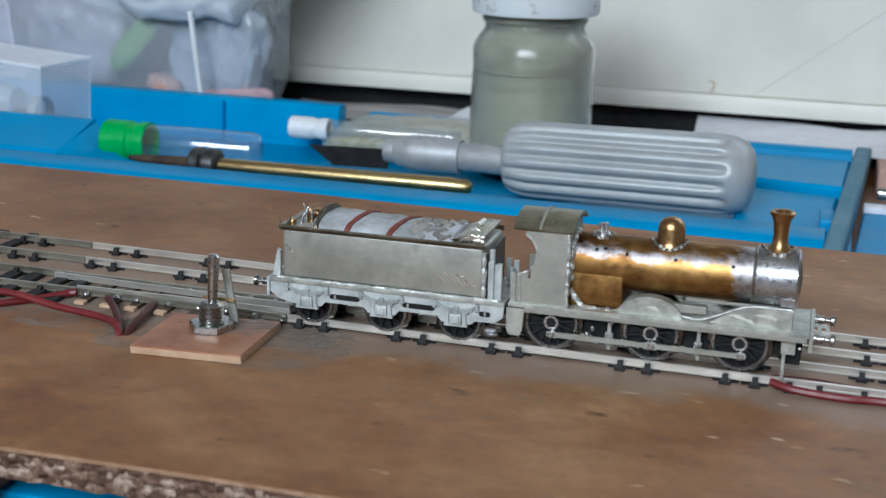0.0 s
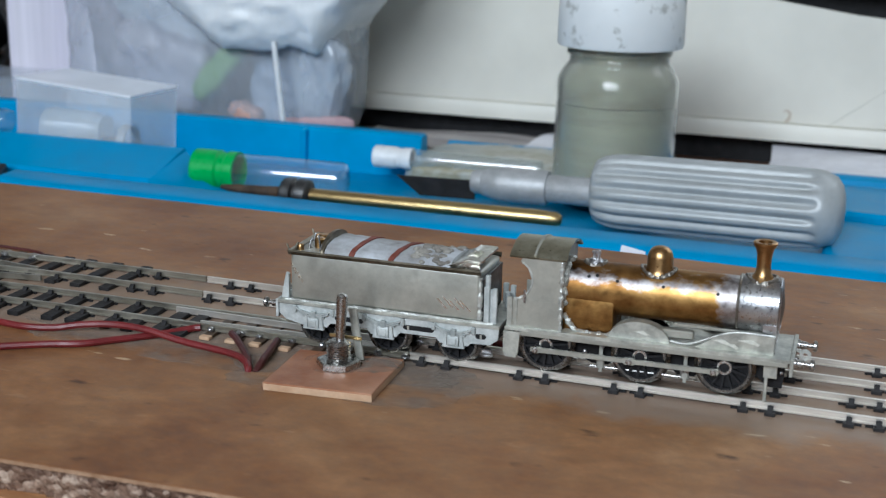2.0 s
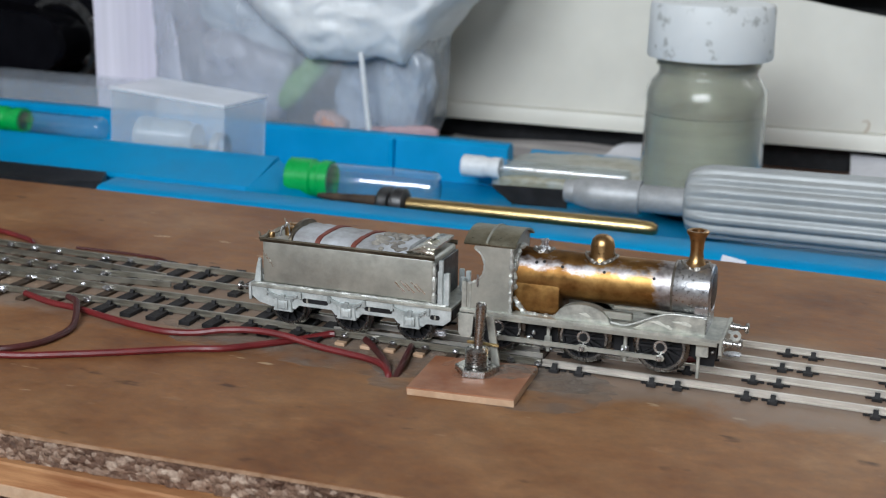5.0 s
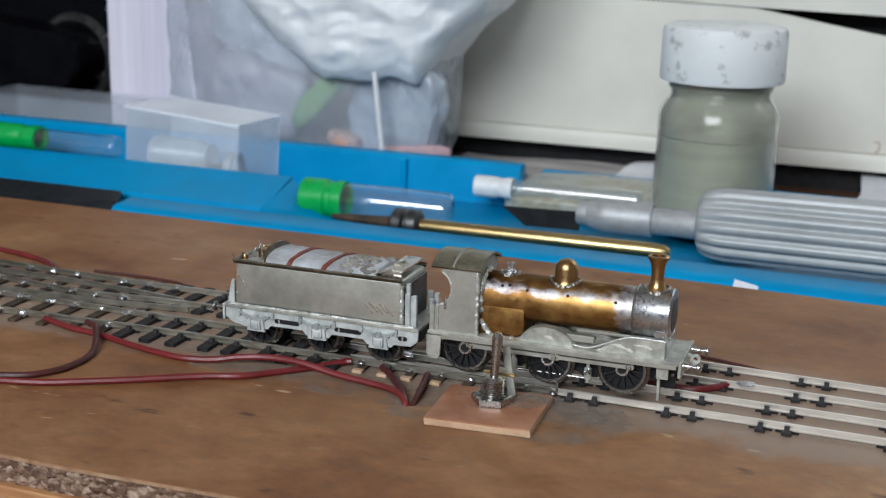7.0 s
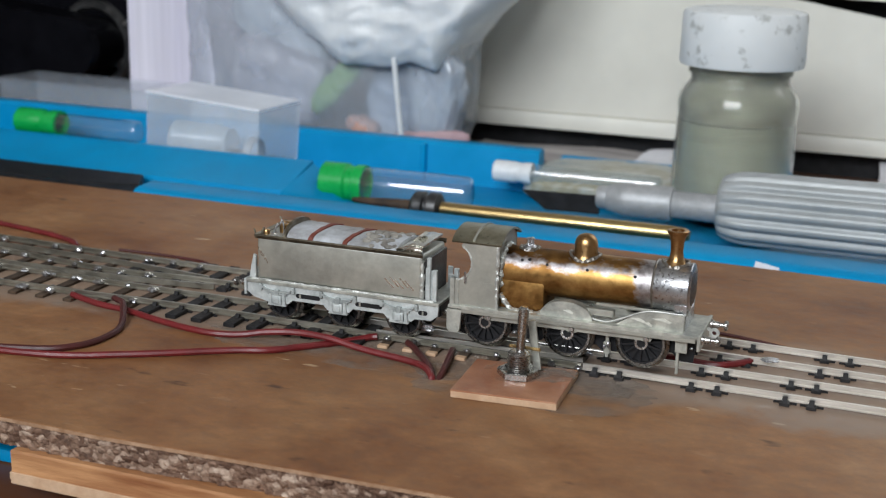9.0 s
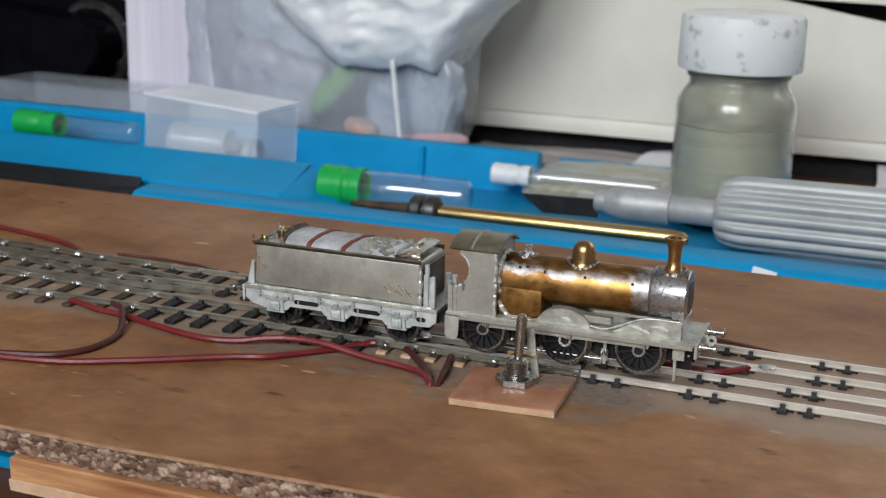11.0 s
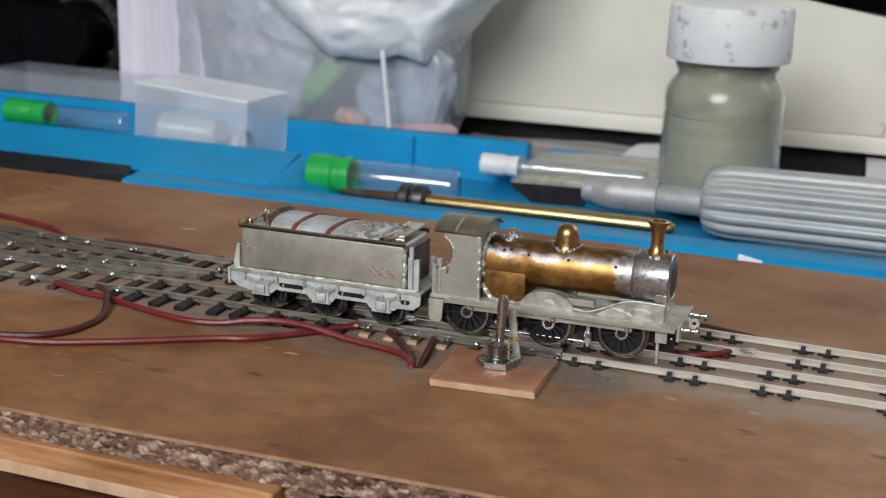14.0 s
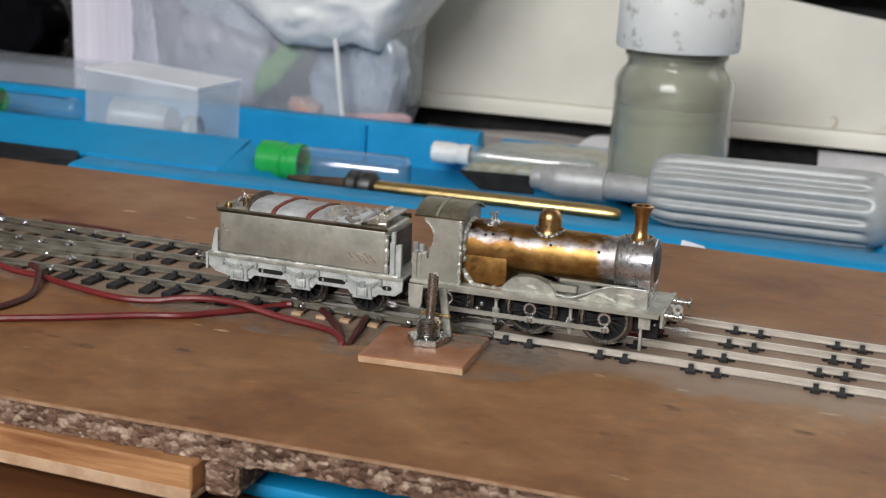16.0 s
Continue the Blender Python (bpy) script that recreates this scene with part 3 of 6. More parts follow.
def jar():
    t = thing("glass_jar", "glass jar of grey-green paste with a white lid", "jar", (13, 270, -17))
    b = B()
    R = 27.2
    lathe(b, [(0, 0), (R - 3, 0), (R, 2.5), (R + 0.3, 20), (R - 0.3, 44), (R - 0.5, 47), (R - 0.1, 52), (R - 0.6, 56.5), (R - 2.6, 60), (22.6, 62.3), (21.8, 63.6), (22, 66), (23.2, 67), (23.2, 69.5), (22, 70.5), (22, 72), (21, 72), (21.0, 63), (R - 5.0, 61), (R - 2.0, 57.5), (R - 0.9, 52), (R - 1.1, 46), (R - 0.5, 3), (0, 2.5)], seg=48)
    part("glass", b, JAR_GLASS, t)
    b = B()
    lathe(b, [(0, 2.7), (R - 0.8, 3.1), (R - 1.3, 45.4), (0, 45.6)], seg=48)
    part("paste", b, PASTE, t, "settled grey-green paste")
    b = B()
    lathe(b, [(0, 45.8), (R - 1.4, 45.8), (R - 1.2, 52), (R - 2.3, 57.2), (R - 5.4, 60.6), (20.8, 62.5), (20.8, 66), (21.6, 67.2), (21.4, 70.5), (0, 70.6)], seg=48)
    part("paste_film", b, PASTE_FILM, t, "darker smeared paste above the settled layer")
    b = B()
    prof = [(0, 95), (24, 95), (26.6, 94.2), (27.4, 92.5), (27.7, 71.5), (27.2, 70.4), (24.5, 70.2), (24.2, 90), (0, 90)]
    lathe(b, prof, seg=48)
    part("lid", b, LID, t, "stained white screw lid")


def jar_glass():
    m, nt, p = mat("jar_glass")
    p.inputs["Base Color"].default_value = (0.95, 0.97, 0.94, 1)
    p.inputs["Roughness"].default_value = 0.06
    p.inputs["IOR"].default_value = 1.45
    p.inputs["Transmission Weight"].default_value = 0.92
    return m


JAR_GLASS = jar_glass()
jar()


def knife():
    t = thing("craft_knife", "chunky grey fluted craft knife with a black blade", "craft knife")
    cz, cy = 0.0, 214
    tilt = Matrix.Translation((16, cy, cz + 0.5)) @ Matrix.Rotation(radians(-0.6), 4, "Z") @ Matrix.Rotation(radians(-0.5), 4, "Y") @ Matrix.Rotation(radians(90), 4, "Y")
    # fluted handle
    b = B()
    n, seg = 15, 240
    prof = [(0, 0), (9.5, 0), (12.2, 1.0), (13.8, 3.5), (14.8, 7.0), (15.4, 12), (15.7, 80), (15.7, 84), (15.6, 86.5), (15.5, 88), (15.4, 89.2), (15.0, 91), (13.2, 95), (10, 97.4), (6, 98.6), (0, 99)]
    rings = []
    for r, h in prof:
        ring = []
        for k in range(seg):
            a = 2 * math.pi * k / seg
            f = max(0.0, min(1.0, (h - 1.5) / 4)) * max(0.0, min(1.0, (89 - h) / 3.5))
            groove = (0.5 - 0.5 * math.cos(n * a)) ** 1.7
            rr = r - 1.9 * f * groove if r > 0 else 0
            ring.append(b.verts.new(tilt @ Vector((rr * math.cos(a), rr * math.sin(a), h))) if r > 0 else None)
        rings.append(ring if r > 0 else [b.verts.new(tilt @ Vector((0, 0, h)))])
    for a, c in zip(rings, rings[1:]):
        for k in range(seg):
            j = (k + 1) % seg
            if len(a) == 1:
                b.faces.new((a[0], c[j], c[k]))
            elif len(c) == 1:
                b.faces.new((a[k], a[j], c[0]))
            else:
                b.faces.new((a[k], a[j], c[j], c[k]))
    part("handle", b, GREY_HANDLE, t, "fluted grey handle", angle=60)
    ft = Matrix.Translation((0, cy + 2.0, cz - 1.4)) @ Matrix.Rotation(radians(90), 4, "Y")
    b = B()
    lathe(b, [(0, -6), (5.2, -6), (5.8, -5), (5.9, 17), (6.4, 18)], at=(0, 0, 0), seg=32, turn=ft)
    part("neck", b, GREY_METAL, t)
    b = B()
    lathe(b, [(0, -36.5), (4.4, -36.5), (5.0, -35.5), (5.2, -32), (5.6, -31.6), (7.2, -25), (7.4, -24), (7.4, -4.5), (7.0, -3.6), (0, -3.5)], seg=32, turn=ft)
    part("collet", b, GREY_METAL, t, "knurled grey metal collet")
    b = B()
    slab(b, [(-35.5, -1.0), (-71, -1.9), (-60, -9.9), (-35.5, -9.4)], cy + 1.9, cy + 2.7, "xz", 0.2)
    part("blade", b, BLACK, t, "black angled blade")


knife()


def vial(name, label, at, r, length, cap_r, cap_len, cap_mat, yaw, group=""):
    t = thing(name, label, "vial", at, group)
    t.rotation_euler = (0, 0, radians(yaw))
    b = B()
    lathe(b, [(cap_r * 0.7, -1), (cap_r - 0.6, -1), (cap_r, -0.4), (cap_r, cap_len * 0.55), (cap_r * 0.9, cap_len * 0.6), (cap_r * 0.9, cap_len * 0.74), (cap_r * 0.98, cap_len * 0.78), (cap_r * 0.98, cap_len), (r * 0.9, cap_len), (r * 0.88, 1.5), (cap_r * 0.7, 1.2), (cap_r * 0.7, -1)], axis="x", seg=32)
    lathe(b, [(0, 1.2), (cap_r * 0.72, 1.2)], axis="x", seg=32)
    part("cap", b, cap_mat, t)
    b = B()
    lathe(b, [(0, 2), (r * 0.87, 2), (r, cap_len + 0.3), (r, length - 2), (r * 0.93, length - 0.6), (r * 0.8, length), (0, length)], axis="x", seg=40)
    part("tube", b, CLEAR, t, "clear plastic tube").visible_shadow = False


vial("sample_vial", "clear plastic vial with a bright green cap, lying in the tray", (-167, 216, -7.6), 8.2, 71, 9.2, 20, GREEN, 2)
vial("sample_vial", "clear plastic vial with a white cap, lying in the tray", (-98, 262, -4.4), 4.6, 80, 5.2, 18, WHITE, 1)
vial("sample_vial", "small clear vial with a green cap", (-364, 246, 0.5), 5.6, 76, 7.0, 26, GREEN, -2)


def brass_tool():
    t = thing("bow_pen", "slim brass-handled tool with a dark knurled collar", "hand tool")
    m = Matrix.Translation((-104.2, 186, -7.2)) @ Matrix.Rotation(radians(-0.3), 4, "Y") @ Matrix.Rotation(radians(90), 4, "Y")
    b = B(); lathe(b, [(0, 5), (3.0, 5), (3.1, 8), (3.2, 58), (3.3, 105), (2.9, 111.5), (1.8, 113.5), (0, 113.9)], seg=20, turn=m)
    part("handle", b, BRASS_BRIGHT, t, "bright brass handle")
    b = B(); lathe(b, [(0, -6.5), (5.2, -6.5), (6.6, -5.2), (6.8, -1.2), (5.4, -0.4), (5.4, 0.6), (6.8, 1.4), (6.6, 5.4), (5.0, 6.5), (0, 6.5)], seg=28, turn=m)
    part("collar", b, DARK_STEEL, t, "dark knurled steel collar")
    b = B(); lathe(b, [(0, -36), (1.0, -35.5), (1.6, -30), (2.6, -8), (0, -6.4)], seg=16, turn=m)
    part("tip", b, PCB_SLEEPER, t, "brown tapered tip")


brass_tool()
# ---- track ----
RAIL_Z = 2.7
RAIL_SEC = [(-0.5, -1.8), (0.5, -1.8), (0.5, -1.5), (0.2, -1.3), (0.2, -0.75), (0.42, -0.55), (0.42, -0.1), (0.32, 0), (-0.32, 0), (-0.42, -0.1), (-0.42, -0.55), (-0.2, -0.75), (-0.2, -1.3), (-0.5, -1.5)]
R1 = [(-300, -7), (-230, -5.2), (-165, -3.0), (-140, -2.0), (-110, -0.6), (-85, -0.2), (-50, 0), (0, 0), (120, 0), (400, -1)]
R2 = [(-300, 9.5), (-177, 11.2), (-140, 10.8), (-100, 11.2), (-50, 11.6), (0, 11.9), (120, 11.9), (400, 11)]
R3 = [(-300, 35), (-230, 30.5), (-188, 26.0), (-163, 22.9), (-145, 22.6), (-120, 25.2), (-80, 25.4), (-30, 24.8), (50, 24.4), (120, 23.8), (400, 22)]
R4 = [(-300, 43), (-200, 40.0), (-150, 38.8), (-90, 38.9), (-30, 38.2), (40, 37.2), (100, 36.0), (400, 32)]


def rail_line(pts, z=RAIL_Z):
    return smooth_line([(x, y, z) for x, y in pts], 10)


def rail_y(pts, x):
    return float(np.interp(x, [p[0] for p in pts], [p[1] for p in pts]))


def chair_mesh():
    """A small plastic chair on its own plate, 3.4 mm long, centred under the rail."""
    b = B()
    box(b, -1.25, 1.25, -2.4, 1.9, 0.02, 0.95, 0.12)
    slab(b, [(-2.2, 0.95), (-1.2, 0.95), (-0.75, 1.9), (-0.75, 2.2), (-1.1, 2.35), (-1.5, 1.9)], -0.65, 0.65, "yz")
    slab(b, [(0.75, 0.95), (2.0, 0.95), (1.5, 1.9), (1.1, 2.35), (0.75, 2.2)], -0.65, 0.65, "yz")
    box(b, -2.9, 2.9, -0.35, 0.35, 0.02, 0.5, 0.06)
    return b


def sleeper_mesh(y0, y1, w=2.6, h=0.9):
    b = B(); box(b, -w / 2, w / 2, y0, y1, 0.02, h, 0.12)
    return b


def repeat(src, poses, parent):
    """Copies of a piece, sharing its mesh, under one thing."""
    for k, m in enumerate(poses):
        ob = src if k == 0 else src.copy()
        if k:
            scene.collection.objects.link(ob)
        ob.parent = parent
        ob.matrix_basis = m


def blob(b, x, y, z, r, h, seed=0):
    """A flattened lump of solder."""
    v0 = len(b.verts)
    bmesh.ops.create_icosphere(b, subdivisions=2, radius=1, matrix=Matrix.Translation((x, y, z)) @ Matrix.Diagonal((r, r * 0.8, h, 1)))
    b.verts.ensure_lookup_table()
    for v in b.verts[v0:]:
        d = v.co - Vector((x, y, z))
        v.co += d * 0.45 * noise.noise(v.co * 0.9 + Vector((seed, 0, 0)))


def track(name, label, near, far, chairs_near, chairs_far, extra, split):
    t = thing(name, label, "track", group="tracks on the board")
    for pts in (near, far):
        line = rail_line(pts)
        cut = split if pts is near else split - 6
        b = B(); sweep(b, [q for q in line if q.x <= cut - 0.2] + [Vector((cut - 0.2, rail_y(pts, cut), RAIL_Z))], RAIL_SEC)
        part("rail", b, RAIL_DULL, t, "tarnished nickel rail")
        b = B(); sweep(b, [Vector((cut + 0.2, rail_y(pts, cut), RAIL_Z))] + [q for q in line if q.x >= cut + 0.2], RAIL_SEC)
        part("rail", b, RAIL, t, "bright nickel rail")
    src = part("chair", chair_mesh(), SLEEPER, t)
    poses = [pose(x * MM, rail_y(near, x) * MM, 0, rz=random.uniform(-4, 4)) for x in chairs_near]
    poses += [pose(x * MM, rail_y(far, x) * MM, 0, rz=180 + random.uniform(-4, 4)) for x in chairs_far]
    repeat(src, poses, t)
    extra(t)
    return t


def front_extra(t):
    # full black sleepers on the plain stretch, board sleepers under the points
    xs = [-119, -110, -101.5, -91, -83, -72.5, -66, -57.5, -51]
    repeat(part("sleeper", sleeper_mesh(-7.2, 15.5, 3.5, 1.3), SLEEPER, t), [pose(x * MM, rail_y(R1, x) * MM, 0, rz=random.uniform(-3, 3)) for x in xs], t)
    xs = [-43, -35.5, -28.5, -20, -11.5, -3, 4, 10.5]
    repeat(part("sleeper", sleeper_mesh(-5.2, 15.5, 2.8, 0.95), PCB_SLEEPER, t, "brown board sleeper"), [pose(x * MM, 0, 0, rz=random.uniform(-3, 3)) for x in xs], t)
    xs = [-127, -137, -147, -157, -167, -177, -187, -197, -208, -219, -230, -241, -252, -263, -274]
    repeat(part("sleeper", sleeper_mesh(-5.0, 47.0, 3.0, 0.95), PCB_SLEEPER, t, "long brown board sleeper"), [pose(x * MM, rail_y(R1, x) * MM, 0, rz=random.uniform(-2, 2)) for x in xs], t)
    for x in (-43, -35.5, -28.5, -20):
        b = B(); box(b, x - 1.5, x + 1.5, -5.6, -3.6, 0.04, 1.0, 0.15)
        part("sleeper_tip", b, PAXOLIN_EDGE, t, "pale sawn sleeper end")
    # switch blades and solder
    b = B()
    sweep(b, smooth_line([(-48, 2.0, 2.6), (-30, 2.8, 2.6), (-8, 3.6, 2.6), (12, 4.2, 2.6)], 6), [(-0.3, -1.6), (0.3, -1.6), (0.3, 0), (-0.3, 0)])
    sweep(b, smooth_line([(-60, 10.0, 2.6), (-30, 9.4, 2.6), (10, 8.6, 2.6)], 6), [(-0.3, -1.6), (0.3, -1.6), (0.3, 0), (-0.3, 0)])
    part("switch_blade", b, RAIL, t, "filed nickel switch blades")
    b = B()
    sweep(b, smooth_line([(-240, 14.5, 2.6), (-180, 15.2, 2.6), (-140, 17.0, 2.6), (-112, 20.5, 2.6)], 6), [(-0.4, -1.7), (0.4, -1.7), (0.4, 0), (-0.4, 0)])
    sweep(b, smooth_line([(-240, 33.5, 2.6), (-190, 32.2, 2.6), (-150, 31.0, 2.6), (-118, 27.5, 2.6)], 6), [(-0.4, -1.7), (0.4, -1.7), (0.4, 0), (-0.4, 0)])
    part("switch_blade", b, RAIL_DULL, t, "tarnished switch blades")
    b = B()
    rng = random.Random(4)
    for x in [-43, -35.5, -28.5, -20, -11.5, -3, 4, 12]:
        for pts in (R1, R2):
            blob(b, x + rng.uniform(-0.8, 0.8), rail_y(pts, x) - 0.9, 1.5, rng.uniform(0.9, 1.5), rng.uniform(0.6, 0.9), x)
    for x in [-127, -137, -147, -157, -167, -177, -187, -197, -208, -219, -230]:
        for pts in (R1, R2, R3, R4):
            for side in (-0.9, 0.9):
                if rng.random() < 0.9:
                    blob(b, x + rng.uniform(-1.2, 1.2), rail_y(pts, x) + side, 1.6, rng.uniform(0.9, 2.1), rng.uniform(0.7, 1.1), x + side)
    tagged(part("solder_joint", b, SOLDER, t, "shiny blobs of solder"), kind="stuff")


def rear_extra(t):
    xs = [-147, -138, -128, -119, -110, -101, -91]
    repeat(part("sleeper", sleeper_mesh(-4.0, 20.0, 3.4, 1.2), SLEEPER, t), [pose(x * MM, rail_y(R3, x) * MM, 0, rz=random.uniform(-3, 3)) for x in xs], t)
    b = B()
    blob(b, 59.5, rail_y(R3, 59.5), 2.6, 2.6, 0.4, 1)
    part("solder_joint", b, SOLDER, t, "smear of solder on the rail")


track("front_track", "nickel model railway track on black chairs, with soldered points", R1, R2,
      [-119, -110, -101.5, -91, -83, -72.5, -57.5, 16.8, 23.4, 42.4, 49, 66.2, 72.8, 97, 103.3, 121, 127.5, 135, 141.5, 151, 157, 176, 182, 205, 211, 234, 240],
      [-119, -110, -101.5, -91, -83, -72.5, -57.5, 17, 23.6, 43, 49.6, 66.4, 72.9, 97.2, 103.6, 121.2, 127.7, 150.8, 157.4, 176, 182, 205, 211, 234, 240], front_extra, 13)
track("rear_track", "nickel model railway track on paired black chairs behind the front track", R3, R4,
      [-109, -83, -76, -57.5, -50.4, -29.2, -22.4, 4, 46, 53.2, 72.6, 79.3, 100, 106.4, 127, 133, 152, 158, 178, 184, 205, 211, 234, 240],
      [-109, -89, -82, -57.5, -50.6, -28, -21.4, 4, 10, 46.8, 53.4, 73, 79.8, 100.4, 107, 127, 133, 152, 158, 178, 184, 205, 211, 234, 240], rear_extra, -60)

# ---- switch beside the points ----
def point_switch():
    pad = thing("mounting_pad", "small brown resin board pad glued beside the points", "pad", (0, 0, 0))
    b = B()
    slab(b, [(-13.2, -31.2), (13.9, -28.8), (13.0, -4.2), (-14.4, -7.2)], 0.6, 2.1, "xy", 0.15)
    part("pad_top", b, PAXOLIN, pad)
    b = B()
    for cx, cy, r, seed in ((-2, -13.5, 8.2, 2), (7.5, -11, 6, 6), (9, -8, 4.5, 9)):
        pts = [(cx + r * (1 + 0.4 * noise.noise((math.cos(k * 0.2) * 2, math.sin(k * 0.2) * 2, seed))) * math.cos(k * 0.2), cy + 0.8 * r * (1 + 0.4 * noise.noise((math.cos(k * 0.2) * 2, seed, math.sin(k * 0.2) * 2))) * math.sin(k * 0.2)) for k in range(31)]
        slab(b, pts, 2.08, 2.13 + 0.01 * seed, "xy")
    part("glue_residue", b, GLUE, pad, "pale dried glue on the pad", smooth=False)
    b = B()
    slab(b, [(-13.0, -31.3), (14.0, -28.9), (13.05, -4.0), (-14.5, -7.0)], 0.02, 1.7, "xy", 0.12)
    part("pad_edge", b, PAXOLIN_EDGE, pad, "pale sawn edge")
    t = thing("toggle_switch", "nickel toggle switch with a threaded bush and nut", "switch", (-0.5, -14.5, 2.1))
    b = B()
    slab(b, arc(0, 0, 5.6, 10, 310, 5), 0, 1.9, "xy", 0.25)
    part("nut", b, STEEL, t)
    b = B()
    prof = [(0, 0)]
    z = 0.0
    while z < 6.4:
        prof += [(3.0, z), (3.0, z + 0.12), (2.62, z + 0.36), (2.62, z + 0.48)]
        z += 0.6
    prof += [(2.5, 6.6), (1.9, 6.9), (0, 6.9)]
    lathe(b, prof, seg=28)
    part("bush", b, STEEL, t, "threaded nickel bush", angle=20)
    b = B()
    lathe(b, [(0, 6.0), (1.05, 6.0), (1.15, 8), (1.45, 17.2), (1.35, 18.2), (0.9, 18.7), (0, 18.8)], seg=24, turn=Matrix.Rotation(radians(-2), 4, "X") @ Matrix.Rotation(radians(2.2), 4, "Y"))
    part("lever", b, STEEL, t, "plain nickel lever")
    b = B()
    box(b, 2.9, 5.0, 4.4, 5.1, 0.4, 14.0, 0.1)
    b.transform(Matrix.Translation((3.5, 5, 0)) @ Matrix.Rotation(radians(-9), 4, "Y") @ Matrix.Translation((-3.5, -5, 0)))
    part("link_strip", b, NICKEL_PALE, t, "upright bent nickel strip")
    b = B()
    box(b, -3.6, 5.0, 2.6, 3.2, 6.4, 7.2, 0.1)
    part("link_bar", b, BRASS_BRIGHT, t, "small brass cross bar")


point_switch()

# ---- wires ----
def wire(pts, label, material=WIRE, r=0.95):
    b = B(); tube(b, smooth_line(pts, 8), r, 8)
    tagged(part("wire", b, material), label, "wire", "wires on the board")


wire([(-260, -70, 0.95), (-180, -57, 0.95), (-126, -50.5, 0.95), (-103, -41, 1.0), (-80, -27, 1.0), (-70, -22.3, 1.0), (-64, -17, 1.0), (-57, -10.2, 0.95), (-52.5, -5.4, 1.0), (-48.5, -1.6, 1.4), (-46.5, -0.8, 1.6)], "dark red insulated wire curving over the board to the rail")
wire([(-147, -4.4, 1.6), (-136, -7.2, 1.0), (-125, -8.9, 1.0), (-113, -12.3, 1.0), (-101.5, -15.1, 1.0), (-91.5, -16.2, 1.0), (-83, -14.5, 1.2), (-76, -12.2, 2.2), (-67, -10.6, 2.9), (-57, -11.0, 2.9), (-46, -12.0, 1.6), (-31.5, -14.0, 1.1), (-25.6, -16.9, 1.1), (-22.4, -20.6, 0.6), (-21.8, -21.6, -0.6)], "dark red insulated wire lying along the front rail")
wire([(-260, -64, 0.95), (-170, -56, 0.95), (-130, -48, 1.0), (-119, -41, 1.0), (-116, -32, 1.0), (-117.5, -22, 1.0), (-125, -9.7, 2.9), (-130, -5.2, 2.4), (-133, -2.6, 1.8)], "dark red insulated wire looping up to the front rail", WIRE_DARK)
wire([(-23.5, -1.4, 1.3), (-22.0, -8, 1.5), (-20.5, -16, 1.4), (-20.3, -21, -0.5)], "short dark red wire from the rail into the board", WIRE_DARK)
wire([(-37, -1.2, 1.4), (-32, -7, 1.6), (-25, -16, 1.4), (-21.8, -21.5, -0.5)], "short dark red wire from the rail into the board", WIRE_DARK)
wire([(-330, 78, 0.95), (-212, 56, 0.95), (-198, 53, 0.95), (-186, 48.5, 0.95), (-180, 43, 1.2)], "dark red insulated wire behind the rear track")
wire([(-166, 48, 0.5), (-148, 48.8, 0.5), (-133, 47.6, 0.5), (-127, 44, 0.7)], "thin dark red wire beside the rear rail", WIRE_DARK, 0.5)
wire([(30, 47.5, 0.5), (44, 47, 0.5), (59, 43.2, 0.5), (64, 40.5, 0.6)], "thin dark red wire beside the rear rail", WIRE_DARK, 0.5)
wire([(28, 20, 0.9), (38.5, 18.8, 0.95), (46, 18.4, 1.0), (52.5, 22.5, 1.3), (54.5, 25.0, 1.6)], "short dark red wire soldered to the rear rail")
wire([(131, -0.8, 1.6), (137, -3.0, 1.2), (147, -3.4, 0.95), (158, -2.6, 0.95), (190, -6, 0.95), (260, -20, 0.95)], "dark red insulated wire soldered to the front rail")
wire([(131, 0.8, 1.8), (140, 3.5, 1.2), (155, 2.6, 0.95), (190, 5, 0.95), (260, 6, 0.95)], "dark red insulated wire between the rails", WIRE_DARK)

# ---- locomotive and tender ----
CY = 5.95  # centre line of the front track
WHEEL_R, TWHEEL_R, CRANK, WHEEL_Z = 6.4, 5.3, 2.5, 10.5


FLUX = surface("dried_flux", (0.50, 0.50, 0.44), (0.74, 0.73, 0.66), 300, (0.5, 0.7), bumps=0.5)


